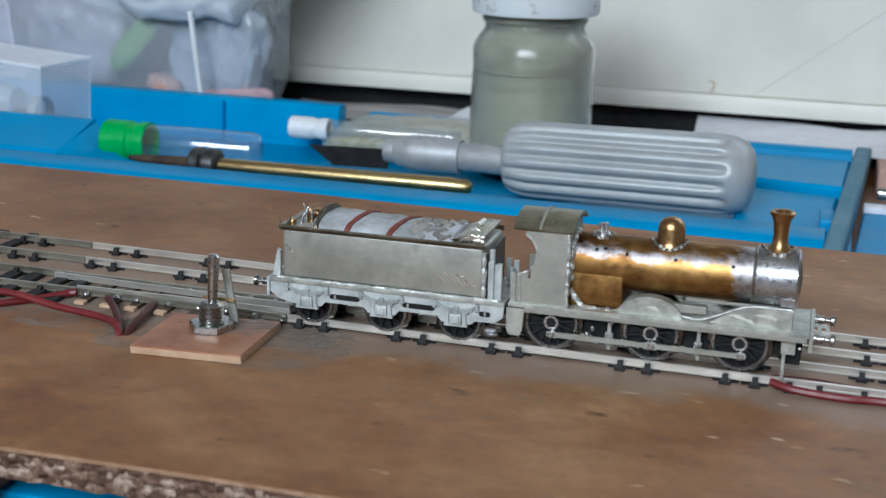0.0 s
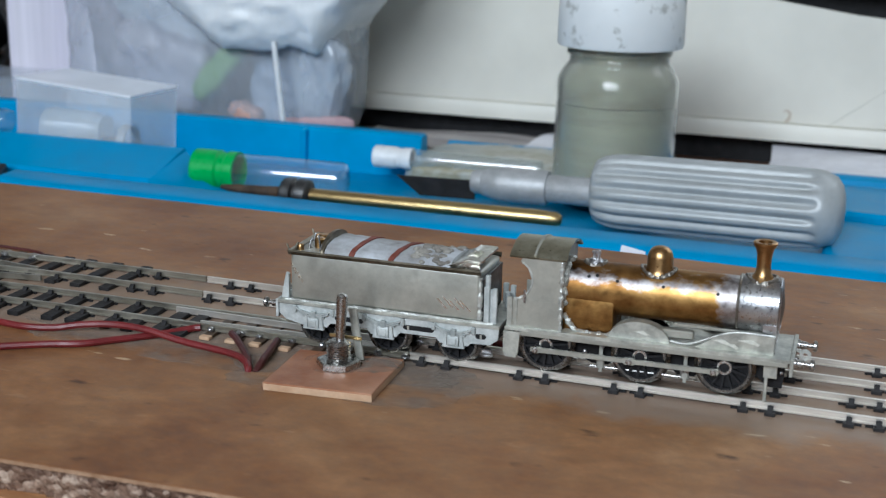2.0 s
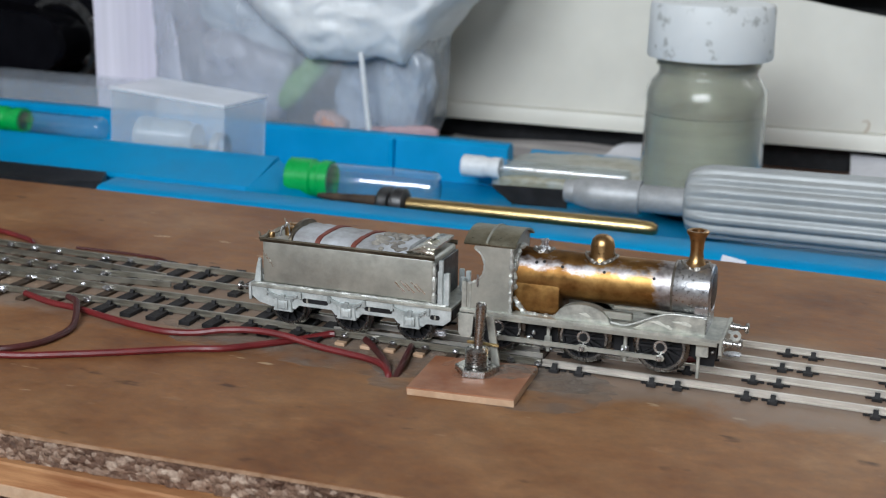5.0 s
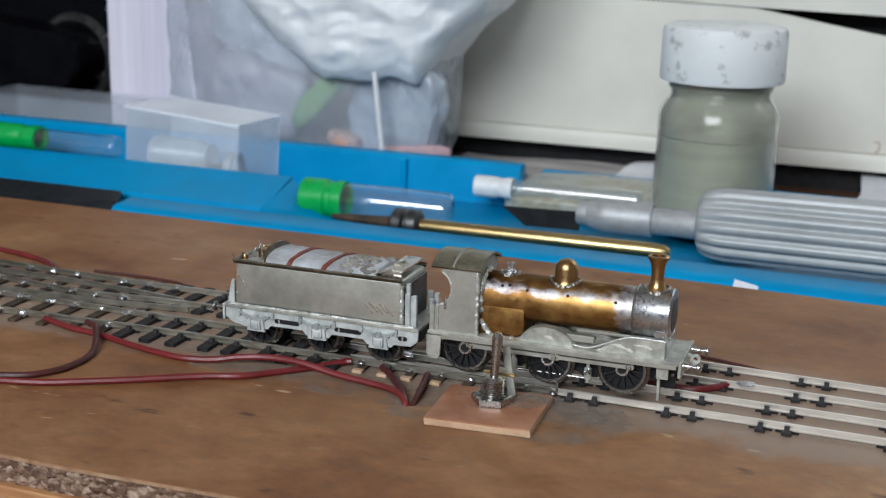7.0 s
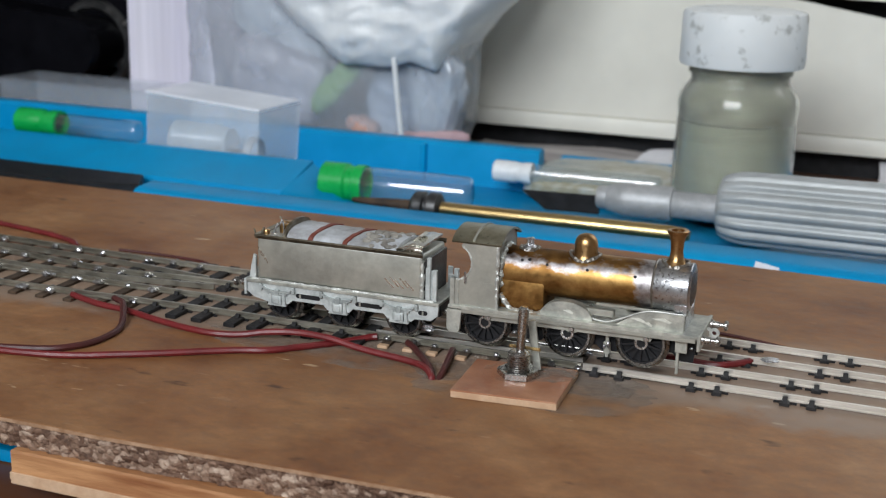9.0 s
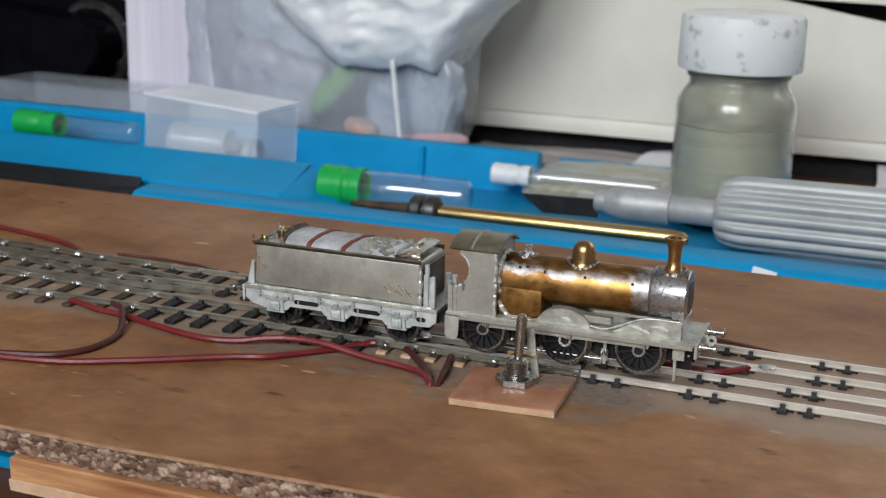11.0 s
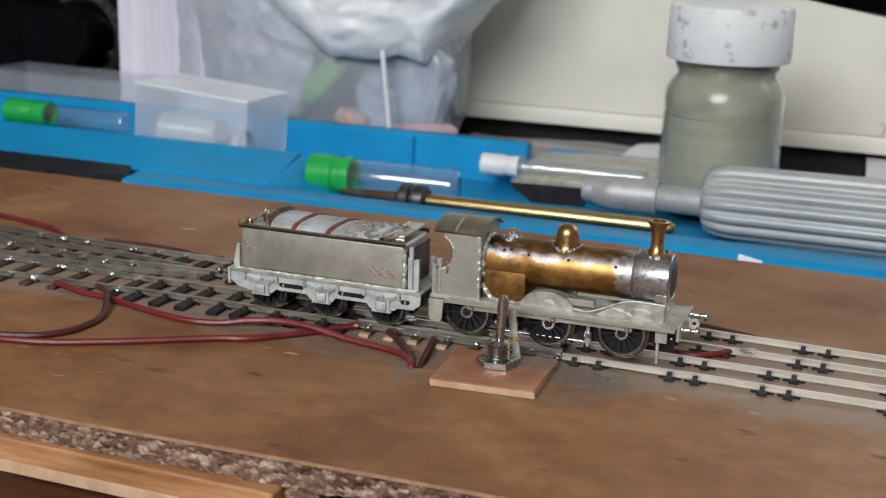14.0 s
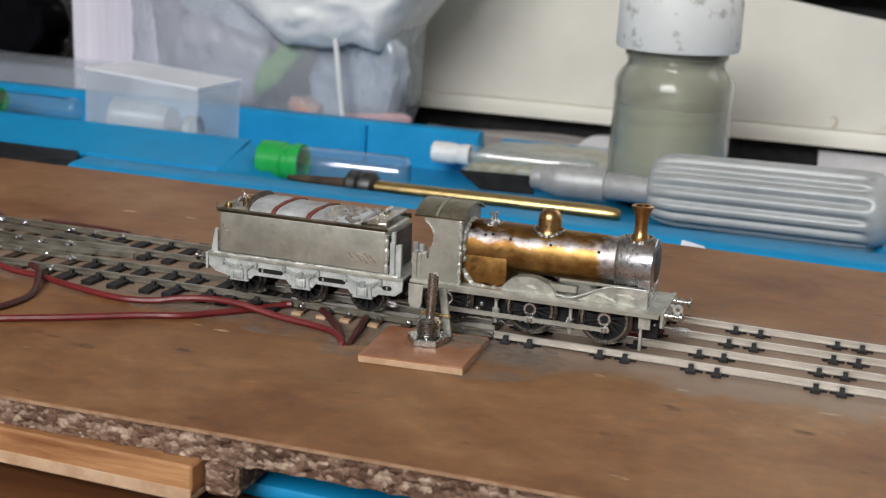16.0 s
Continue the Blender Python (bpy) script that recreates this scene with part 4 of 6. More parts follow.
def spoked_wheel(parent, x, z, y_face, outward, r, spokes, crank):
    """A spoked wheel whose face looks along outward (-1 towards the front of the board)."""
    b = B()
    d = outward

    def ring(r0, r1, ya, yb):
        lathe(b, [(r0, ya), (r1, ya), (r1, yb), (r0, yb), (r0, ya)], axis="y", seg=40)
    ring(r - 1.15, r - 0.55, 0.35 * d * -1, 1.3 * d * -1)
    # solid black disc, added as the shade seen between the spokes
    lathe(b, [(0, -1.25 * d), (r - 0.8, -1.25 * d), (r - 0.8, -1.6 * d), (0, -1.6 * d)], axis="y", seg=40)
    lathe(b, [(0, 0.0), (1.5, 0.0), (1.7, -0.2 * d), (1.7, -1.3 * d), (0, -1.3 * d)], axis="y", seg=20)
    if crank:
        slab(b, [(-0.4, -1.1), (crank, -0.9), (crank + 0.9, 0), (crank, 0.9), (-0.4, 1.1)], -0.1 * d, -1.2 * d, "xz")
    w = part("wheel", b, BLACK, parent, "black spoked wheel with an added disc as shade between spokes")
    w.location = Vector((x, y_face, z)) * MM
    for k in range(spokes):
        if k == 0:
            b = B()
            for v in box(b, 0.9, r - 0.9, -0.5, 0.5, -0.3, 0.3, 0):
                v.co.z *= 1.3 if v.co.x < 2 else 0.85
            sp = part("spoke", b, BLACK, w)
        else:
            sp = sp.copy()
            scene.collection.objects.link(sp)
        sp.matrix_basis = pose(0, -0.7 * d * MM, 0, 0, 360 * (k + 0.5) / spokes, 0)
    b = B()
    lathe(b, [(r - 0.75, -0.1 * d), (r - 0.15, -0.1 * d), (r, -0.25 * d), (r, -1.1 * d), (r + 0.8, -1.45 * d), (r + 0.9, -1.75 * d), (r + 0.6, -1.95 * d), (r - 0.75, -1.95 * d), (r - 0.75, -0.1 * d)], axis="y", seg=48)
    part("tyre", b, TYRE, w, "dull steel tyre")
    if crank:
        b = B()
        lathe(b, [(1.15, 0.06 * d), (1.75, 0.06 * d), (1.75, -0.3 * d), (1.15, -0.3 * d), (1.15, 0.06 * d)], axis="y", seg=24)
        part("hub_ring", b, STEEL, w)
        b = B()
        lathe(b, [(0, 2.1 * d), (0.55, 2.1 * d), (0.75, 1.95 * d), (0.75, 0), (0, 0)], at=(crank, 0, 0), axis="y", seg=16)
        part("crank_pin", b, STEEL, w)
    else:
        b = B(); rod(b, (0, -1.0 if d < 0 else 0, 0), "y", 0.7, 1.0)
        part("axle_end", b, STEEL, w)
    return w


def lumpy(b, pts, r, seed, flat=1.0):
    """A run of solder: a bead whose thickness wanders."""
    line = smooth_line(pts, 10)
    seg, rings = 8, []
    for i, q in enumerate(line):
        d = (line[min(i + 1, len(line) - 1)] - line[max(i - 1, 0)]).normalized()
        u = d.cross(Vector((0.3, 1, 0.2))).normalized()
        w = u.cross(d)
        ring = []
        for k in range(seg):
            a = 2 * math.pi * k / seg
            e = u * math.cos(a) + w * math.sin(a) * flat
            rr = r * (1 + 0.75 * noise.noise(q * 0.9 + Vector((seed, 0, 0))) + 0.45 * noise.noise((q + e) * 2.3 + Vector((0, seed, 0))))
            ring.append(b.verts.new(q + e * max(0.12, rr)))
        rings.append(ring)
    for a, c in zip(rings, rings[1:]):
        for k in range(seg):
            b.faces.new((a[k], a[(k + 1) % seg], c[(k + 1) % seg], c[k]))
    b.faces.new(rings[0][::-1])
    b.faces.new(rings[-1])


def buffer(parent, x, y, z, d):
    b = B()
    t = Matrix.Translation((x, y, z)) @ Matrix.Rotation(radians(90 * d), 4, "Y")
    lathe(b, [(0, 0), (1.3, 0), (1.25, 0.5), (0.95, 0.7), (0.9, 2.2), (0.55, 2.4), (0.55, 3.4), (1.35, 3.7), (1.4, 4.3), (1.0, 4.6), (0, 4.7)], seg=18, turn=t)
    part("buffer", b, STEEL, parent, "turned steel buffer")


def smooth_outline(pts):
    return [(q.x, q.z) for q in smooth_line([(x, 0, z) for x, z in pts], 5)]


ROOF = surface("yellowed_nickel", (0.26, 0.24, 0.17), (0.42, 0.40, 0.31), 160, (0.26, 0.42), 0.9, 0.15, 0.00008)
FLUX_SOLDER = surface("fluxed_solder", (0.40, 0.41, 0.39), (0.66, 0.67, 0.63), 420, (0.3, 0.55), 0.55, 0.6, 0.0002)


def locomotive():
    t = thing("steam_locomotive", "unpainted brass and nickel silver model steam locomotive", "model locomotive")
    y0, y1 = -3.5, 15.4
    bz, br = 24.9, 6.35
    # running plate and valances
    b = B(); box(b, -22.9, 45.0, y0, y1, 14.3, 15.2, 0.12)
    part("running_plate", b, NICKEL_PALE, t)
    for ya in (y0 + 0.1, y1 - 0.7):
        b = B(); box(b, -19, 44.6, ya, ya + 0.6, 13.2, 14.28, 0.08)
        part("valance", b, NICKEL, t)
    b = B(); box(b, 45.02, 45.9, y0 - 0.2, y1 + 0.2, 11.2, 15.5, 0.12)
    part("buffer_beam", b, NICKEL_PALE, t)
    for y in (-0.9, 12.9):
        buffer(t, 45.9, y, 13.8, 1)
    b = B()
    lathe(b, [(0.6, -0.3), (1.35, -0.3), (1.35, 0.3), (0.6, 0.3), (0.6, -0.3)], at=(48.0, 5.6, 13.8), axis="y", seg=20)
    box(b, 45.8, 47, 5.8, 6.2, 14.2, 15.0)
    part("coupling_hook", b, FLUX_SOLDER, t)
    # frames
    for ya in (2.3, 8.7):
        b = B()
        pts = [(-22, 6.2), (-19, 5.2), (-17, 8), (-5, 8), (-2, 6.4), (2, 6.4), (4, 8), (17, 8), (19, 6.2), (23, 6.2), (25, 8), (38, 8), (40, 6), (43.5, 6), (44, 13.8), (-22.5, 13.8)]
        slab(b, pts, ya, ya + 0.7, "xz")
        # black puts the shade behind the wheels into the frame's colour
        part("frame", b, BLACK, t, "frame coloured black as the shade behind the spokes")
    b = B(); box(b, -6, 22, 3.2, 8.5, 7, 13.7, 0.3)
    part("gear_block", b, DARK_STEEL, t, "dark gear block")
    b = B(); box(b, 39.5, 40.3, -1.3, -0.3, 3.6, 13.9, 0.1); box(b, 39.2, 42.3, -1.4, -0.6, 9.5, 13.88, 0.1)
    part("guard_iron", b, NICKEL_PALE, t)
    b = B(); slab(b, [(-23.3, 13.88), (-23.3, 8.6), (-22.6, 7.2), (-20.0, 7.2), (-19.4, 8.4), (-19.0, 13.88)], -3.2, -2.4, "xz", 0.1)
    part("cab_step", b, NICKEL_PALE, t)
    b = B(); slab(b, [(-23.3, 13.88), (-23.3, 8.6), (-22.6, 7.2), (-20.0, 7.2), (-19.4, 8.4), (-19.0, 13.88)], 14.3, 15.1, "xz", 0.1)
    part("cab_step", b, NICKEL_PALE, t)
    # cab
    edge = arc(-21.6, 27.2, 5.0, -88, 66, 14) + [(-19.0, 32.9)]
    for ya in (-2.6, 13.9):
        b = B()
        box(b, -22.0, -9.3, ya, ya + 0.6, 14.7, 22.2, 0.05)
        cols = [[b.verts.new((x, y, z)) for x, y in ((px, ya), (-9.3, ya), (-9.3, ya + 0.6), (px, ya + 0.6))] for px, z in edge]
        for c0, c1 in zip(cols, cols[1:]):
            for k in range(4):
                j = (k + 1) % 4
                b.faces.new((c0[k], c0[j], c1[j], c1[k]))
        b.faces.new(cols[0][::-1]); b.faces.new(cols[-1])
        part("cab_side", b, NICKEL, t, angle=30)
    b = B(); box(b, -22.6, -21.2, -2.9, -2.2, 14.7, 22.6, 0.12); box(b, -20.6, -20.0, -2.85, -2.2, 15.2, 22.0, 0.1)
    part("cab_pillar", b, NICKEL_PALE, t)
    b = B()
    under = arc(CY, 19.4, 16.0, 123.5, 56.5, 14)
    over = arc(CY, 19.4, 16.6, 56.5, 123.5, 14)
    slab(b, under + over, -22.2, -8.1, "yz", 0.1)
    part("cab_roof", b, ROOF, t, "yellowed tarnished nickel cab roof")
    b = B(); slab(b, arc(CY, 19.4, 16.55, 122, 58, 12) + arc(CY, 19.4, 16.95, 58, 122, 12), -16.2, -15.6, "yz")
    part("roof_rib", b, NICKEL, t)
    b = B()
    slab(b, [(-2.5, 14.7), (-2.5, 32.6)] + arc(CY, 19.4, 15.9, 119, 61, 8) + [(14.4, 32.6), (14.4, 14.7)], -9.9, -9.3, "yz")
    part("cab_front", b, NICKEL, t)
    b = B(); rod(b, (-18.2, -2.9, 21.6), "z", 0.3, 3.2, 8)
    part("handrail", b, SOLDER, t)
    # boiler
    b = B()
    lathe(b, [(0, 0), (br, 0), (br, 41.3), (0, 41.3)], at=(-9.3, CY, bz), axis="x", seg=64)
    part("boiler", b, BRASS_BOILER, t, "heat-stained brass boiler barrel")
    b = B()
    box(b, -9.3, 3.2, CY - 6.1, CY + 6.1, 15.2, 23.6, 0.5, 2)
    part("firebox", b, BRASS_BOILER, t, "brass firebox casing")
    b = B()
    lathe(b, [(0, 0), (6.75, 0), (6.85, 0.2), (6.85, 9.3), (6.6, 9.6), (5.2, 9.8), (5.0, 9.6), (0, 9.6)], at=(32, CY, bz), axis="x", seg=64)
    slab(b, [(CY - 6.2, 14.7), (CY - 6.6, 22), (CY + 6.6, 22), (CY + 6.2, 14.7)], 38.2, 41.3, "yz")
    part("smokebox", b, SMOKEBOX, t, "solder-coated grey smokebox")
    b = B()
    lathe(b, [(0, 0.7), (2.5, 0.5), (4.4, 0.1), (4.6, -0.4)], at=(41.7, CY, bz), axis="x", seg=40)
    part("smokebox_door", b, DARK_STEEL, t, "dark smokebox door")
    # black discs on the barrel, painted shade of the drilled holes
    b = B()
    for x, a in [(-3.4, 0.66), (-1.4, 0.72), (3.6, 0.58), (14.6, 0.55), (27.4, 0.5)]:
        n = Vector((0, -math.cos(a), math.sin(a)))
        q = Vector((x, CY, bz)) + n * (br + 0.1)
        lathe(b, [(0, 0.12), (0.42, 0.12), (0.42, 0)], at=q, turn=n.to_track_quat("Z", "Y").to_matrix().to_4x4(), seg=10)
    part("hole_shade_disc", b, BLACK, t, "small black discs that stand for shaded drilled holes")
    # seams of solder where the boiler meets cab and running plate
    b = B()
    lumpy(b, [(-8.9, CY - (br + 0.1) * math.cos(radians(a)), bz + (br + 0.1) * math.sin(radians(a))) for a in range(-70, 181, 10)], 0.75, 1)
    part("cab_seam", b, FLUX_SOLDER, t, "lumpy pale solder seam")
    b = B()
    lumpy(b, [(-9.3, -2.3, z) for z in (14.8, 18, 22, 26, 30, 32.8)], 0.55, 3)
    part("corner_seam", b, FLUX_SOLDER, t, "pale solder along the cab corner")
    b = B()
    lumpy(b, [(x, -2.75, 14.8) for x in (-22, -18, -14, -9)], 0.42, 5)
    part("foot_seam", b, FLUX_SOLDER, t, "pale solder along the cab foot")
    b = B()
    lumpy(b, [(-21.6 + 5.1 * math.cos(radians(a)), -2.5, 27.2 + 5.1 * math.sin(radians(a))) for a in range(-80, 61, 20)], 0.32, 7)
    part("opening_seam", b, FLUX_SOLDER, t, "pale solder round the cab opening")
    for x, r in ((12.7, 4.0), (36.8, 3.4), (-2.8, 2.4)):
        b = B()
        rr = br if x < 32 else 6.85
        lumpy(b, [(x + r * math.cos(radians(a)), CY + r * math.sin(radians(a)), bz + math.sqrt(rr * rr - (r * math.sin(radians(a))) ** 2)) for a in range(0, 361, 24)], 0.6, x, 0.7)
        part("fitting_seam", b, SOLDER_FILM, t, "grey solder collar round the fitting")
    b = B()
    lumpy(b, [(-9.0, -0.4, 19.2), (-7.6, -0.5, 17.2), (-5.8, -0.6, 15.4), (-3.0, -0.7, 14.9), (2.6, -0.7, 14.9)], 0.7, 11)
    part("firebox_seam", b, FLUX_SOLDER, t, "lumpy pale solder seam")
    b = B()
    lathe(b, [(6.2, -0.35), (6.9, -0.2), (7.05, 0.1), (6.9, 0.4), (6.2, 0.5)], at=(32, CY, bz), axis="x", seg=48)
    part("smokebox_seam", b, SOLDER_FILM, t, "solder seam round the smokebox")
    for x0, z0, dx in ((27.0, 17.4, 4.2), (33.0, 18.0, 5.0), (30.5, 16.6, 2.6), (9.0, 17.2, 3.0)):
        b = B()
        slab(b, [(x0, z0), (x0 + dx * 0.6, z0 + 0.35), (x0 + dx, z0 - 0.5), (x0 + dx * 0.9, z0 - 0.95), (x0 + dx * 0.4, z0 - 0.35)], -1.86, -1.7, "xz")
        part("flux_smear", b, FLUX, t, "pale dried flux smear")
    # fittings
    b = B()
    lathe(b, [(3.6, -1.6), (2.6, -0.6), (1.85, 0.6), (1.62, 2.4), (1.75, 4.8), (2.1, 6.4), (2.75, 7.4), (2.8, 7.9), (2.5, 8.1), (1.7, 8.0), (1.5, 6), (0, 5.5)], at=(36.8, CY, 32.2), seg=32)
    part("chimney", b, BRASS, t, "turned brass chimney")
    b = B()
    lathe(b, [(4.3, -1.6), (3.5, -0.4), (3.15, 0.8), (3.1, 3.2), (2.75, 4.6), (2.0, 5.5), (1.0, 5.9), (0, 6.0)], at=(12.7, CY, 30.8), seg=32)
    part("dome", b, BRASS, t, "turned brass dome")
    b = B()
    lathe(b, [(2.6, -1.0), (2.2, 0.2), (1.5, 0.9), (1.3, 1.2), (0, 1.2)], at=(-2.8, CY, 30.9), seg=20)
    box(b, -3.6, -2.9, CY - 0.5, CY + 0.5, 31.8, 34.0, 0.15); box(b, -2.6, -1.9, CY - 0.5, CY + 0.5, 31.8, 34.2, 0.15); box(b, -4.0, -1.6, CY - 0.3, CY + 0.3, 33.4, 33.9, 0.1)
    part("safety_valve", b, SOLDER, t, "soldered safety valve")
    # splashers
    for ya, yb in ((-1.7, 1.2), (10.7, 13.6)):
        b = B()
        slab(b, smooth_outline([(20.5, 14.75), (23.4, 15.3), (26.4, 17.2), (29.6, 18.9), (33, 19.7), (41.2, 19.5)]) + [(41.2, 14.75)], ya, yb, "xz", 0.1)
        part("splasher", b, NICKEL_PALE, t, "fluxed nickel front splasher")
    for x0, x1, top in ((2.4, 17.2, 19.6),):
        cx = (x0 + x1) / 2
        for ya, yb in ((-1.7, 1.2), (10.7, 13.6)):
            b = B()
            slab(b, arc(cx, 14.7, (x1 - x0) / 2, 0, 180, 18, top - 14.7), ya, yb, "xz", 0.1)
            part("splasher", b, NICKEL_PALE, t)
    b = B()
    tube(b, smooth_line([(17, -0.9, 15.6), (21, -1.5, 15.5), (25, -1.7, 17.0), (29, -1.8, 18.9), (33, -1.7, 19.9), (40.8, -1.5, 19.8)], 6), 0.26, 6)
    part("pipe", b, FLUX_SOLDER, t)
    b = B(); box(b, 14.5, 22.5, -0.5, 1.6, 16.2, 18.2, 0.3); box(b, 17.5, 34, 0.2, 1.0, 18.9, 19.7, 0.2)
    part("lubricator", b, NICKEL, t)
    b = B()
    rng = random.Random(8)
    for x in (-19.5, -4.4, -3.2, 1.2, 21.6, 20.4, 39.6, 41.0, 43.2):
        blob(b, x, rng.uniform(-0.8, 0.2), rng.uniform(7.5, 12.8), rng.uniform(0.4, 0.8), rng.uniform(0.4, 1.0), x)
    part("solder_speck", b, SOLDER, t, "bright specks of solder on the hangers")
    # wheels
    wheels = []
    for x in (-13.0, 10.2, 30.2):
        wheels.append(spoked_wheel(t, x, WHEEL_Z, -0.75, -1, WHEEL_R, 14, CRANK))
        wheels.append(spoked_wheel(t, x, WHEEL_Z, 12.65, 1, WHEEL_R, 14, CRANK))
    b = B()
    slab(b, [(-14.2, -0.55), (-12.2, -0.8), (-11.6, -0.5), (8.6, -0.45), (9.2, -0.9), (11.2, -0.9), (11.8, -0.45), (28.8, -0.45), (29.6, -0.8), (31.2, -0.7), (31.6, 0), (31.2, 0.7), (29.6, 0.8), (28.8, 0.45), (11.8, 0.45), (11.2, 0.9), (9.2, 0.9), (8.6, 0.45), (-11.6, 0.5), (-12.2, 0.8), (-14.2, 0.55)], -2.3, -1.6, "xz", 0.08)
    rod_near = part("coupling_rod", b, NICKEL, t, "filed nickel coupling rod")
    rod_far = rod_near.copy()
    scene.collection.objects.link(rod_far)
    # brake gear between the wheels
    for x in (0.2, 20.6):
        b = B(); box(b, x, x + 0.9, -0.2, 0.5, 5.2, 13.7, 0.1); box(b, x - 0.6, x + 1.4, -0.2, 0.5, 6.0, 9.5, 0.3)
        part("brake_hanger", b, NICKEL_PALE, t)
    b = B(); rod(b, (-2.0, 0.4, 6.4), "x", 0.3, 24, 8)
    part("brake_rod", b, TYRE, t)
    return t, wheels, rod_near, rod_far


def tender():
    t = thing("locomotive_tender", "unpainted nickel silver model tender with a grey load", "model tender")
    # body
    b = B()
    box(b, -81.6, -30.8, -3.2, 15.1, 15.4, 28.0, 0.9, 3)
    part("tank", b, NICKEL, t, "plain nickel silver tank with rounded corners")
    b = B()
    lip = [(-3.25, 27.4), (-3.75, 28.3), (-3.4, 28.7), (-2.7, 28.05)]
    slab(b, lip, -82.0, -30.6, "yz")
    slab(b, [(11.9 - a, z) for a, z in lip], -82.0, -30.6, "yz")
    slab(b, [(-81.6, 27.4), (-82.4, 28.4), (-82.0, 28.8), (-81.2, 28.05)], -3.6, 15.5, "xz")
    # the flare's shade is put into the coping's dark colour
    part("coping", b, COPING, t, "flared coping along the top, coloured dark as its shade")
    b = B(); box(b, -84.8, -25.2, -4.3, 16.2, 14.4, 15.38, 0.15)
    part("running_plate", b, NICKEL_PALE, t)
    for ya in (-3.9, 15.0):
        b = B()
        pts = [(-84.6, 14.4), (-84.6, 11.6), (-82.5, 10.0), (-79.8, 9.6), (-78.4, 9.1), (-71.2, 9.1), (-70.2, 10.4), (-60.2, 10.4), (-59.2, 9.0), (-52.2, 9.0), (-51.2, 10.4), (-41.6, 10.4), (-40.6, 9.0), (-33.4, 9.0), (-32.4, 10.0), (-27.6, 10.0), (-25.6, 11.6), (-25.4, 14.4)]
        f = B()
        slab(f, pts, ya, ya + 0.7, "xz", 0.08)
        part("side_frame", f, WHITEMETAL, t, "whitemetal side frame")
        out = ya - 0.35 if ya < 0 else ya + 1.05
        slot = lambda q, x0, x1: slab(q, arc(x1 - 0.65, 12.0, 0.65, -90, 90, 6) + arc(x0 + 0.65, 12.0, 0.65, 90, 270, 6), ya - 0.05 if ya < 0 else ya + 0.75, ya + 0.3, "xz")
        for x0, x1 in ((-69.0, -61.2), (-50.4, -42.2), (-31.4, -28.6)):
            # black inlay on the solid frame paints the slot's shade
            q = B(); slot(q, x0, x1)
            part("frame_slot_shade", q, BLACK, t, "black inlay that stands for the shaded slot in the frame")
            q = B(); box(q, x0 + 1.2, x0 + 1.7, min(out, ya) + 0.1, max(out, ya) + 0.2, 11.5, 12.5)
            part("slot_bar", q, NICKEL, t)
        for x in (-74.8, -55.6, -37.0):
            q = B()
            lo, hi = min(out - 0.5, ya), max(out + 0.5, ya + 0.7)
            box(q, x - 1.5, x + 1.5, lo - 0.1, hi, 8.8, 11.6, 0.35, 2)
            box(q, x - 1.0, x + 1.0, lo - 0.35, lo, 9.2, 11.0, 0.2)
            slab(q, [(x - 2.8, 8.6), (x - 1.6, 8.6), (x - 1.7, 12.6), (x - 2.3, 12.6)], lo + 0.2, hi - 0.2, "xz", 0.12)
            slab(q, [(x + 2.8, 8.6), (x + 2.3, 12.6), (x + 1.7, 12.6), (x + 1.6, 8.6)], lo + 0.2, hi - 0.2, "xz", 0.12)
            box(q, x - 2.9, x + 2.9, lo + 0.25, hi - 0.2, 8.3, 8.8, 0.12)
            part("axlebox", q, WHITEMETAL, t)
            q = B()
            for j in range(4):
                half, drop = 5.4 - 1.15 * j, 0.52 * j
                up = [(x + half * (k / 5 - 1), 14.1 - 1.5 * (1 - (half * (k / 5 - 1) / 5.4) ** 2) - drop) for k in range(11)]
                slab(q, up + [(px, pz - 0.4) for px, pz in up[::-1]], lo + 0.1 + 0.08 * j, hi - 0.1, "xz", 0.05)
            box(q, x - 0.7, x + 0.7, lo - 0.05, hi - 0.1, 10.9, 13.2, 0.15)
            for e in (-5.2, 5.2):
                box(q, x + e - 0.5, x + e + 0.5, lo + 0.1, hi - 0.1, 12.4, 14.3, 0.15)
            part("leaf_spring", q, SPRING, t, "dull grey cast leaf spring")
    for k in range(5):
        q2 = B()
        x, z = -42.0 + 1.5 * k, 18.4 + 0.5 * (k % 2)
        slab(q2, [(x, z + 2.0), (x + 0.4, z + 2.15), (x + 3.1, z - 0.3), (x + 2.7, z - 0.6)], -3.27, -3.19, "xz")
        part("scratch", q2, BRIGHT, t, "bright scratch")
    for k in range(3):
        q2 = B()
        x = -81.4 + 0.9 * k
        slab(q2, [(x, 25.0 - k), (x + 0.25, 25.1 - k), (x + 1.5, 22.4 - k), (x + 1.3, 22.3 - k)], -3.27, -3.19, "xz")
        part("scratch", q2, BRIGHT, t, "bright scratch")
    # ends
    b = B(); box(b, -85.6, -84.8, -4.0, 15.9, 10.4, 15.2, 0.12)
    part("buffer_beam", b, WHITEMETAL, t)
    for y in (-0.9, 12.9):
        buffer(t, -85.6, y, 13.0, -1)
    b = B()
    slab(b, [(-84.4, 15.4), (-82.2, 15.4), (-82.2, 22), (-83.0, 22.4), (-83.6, 19.5)], -3.0, -1.8, "xz", 0.15)
    part("step_bracket", b, WHITEMETAL, t)
    b = B()
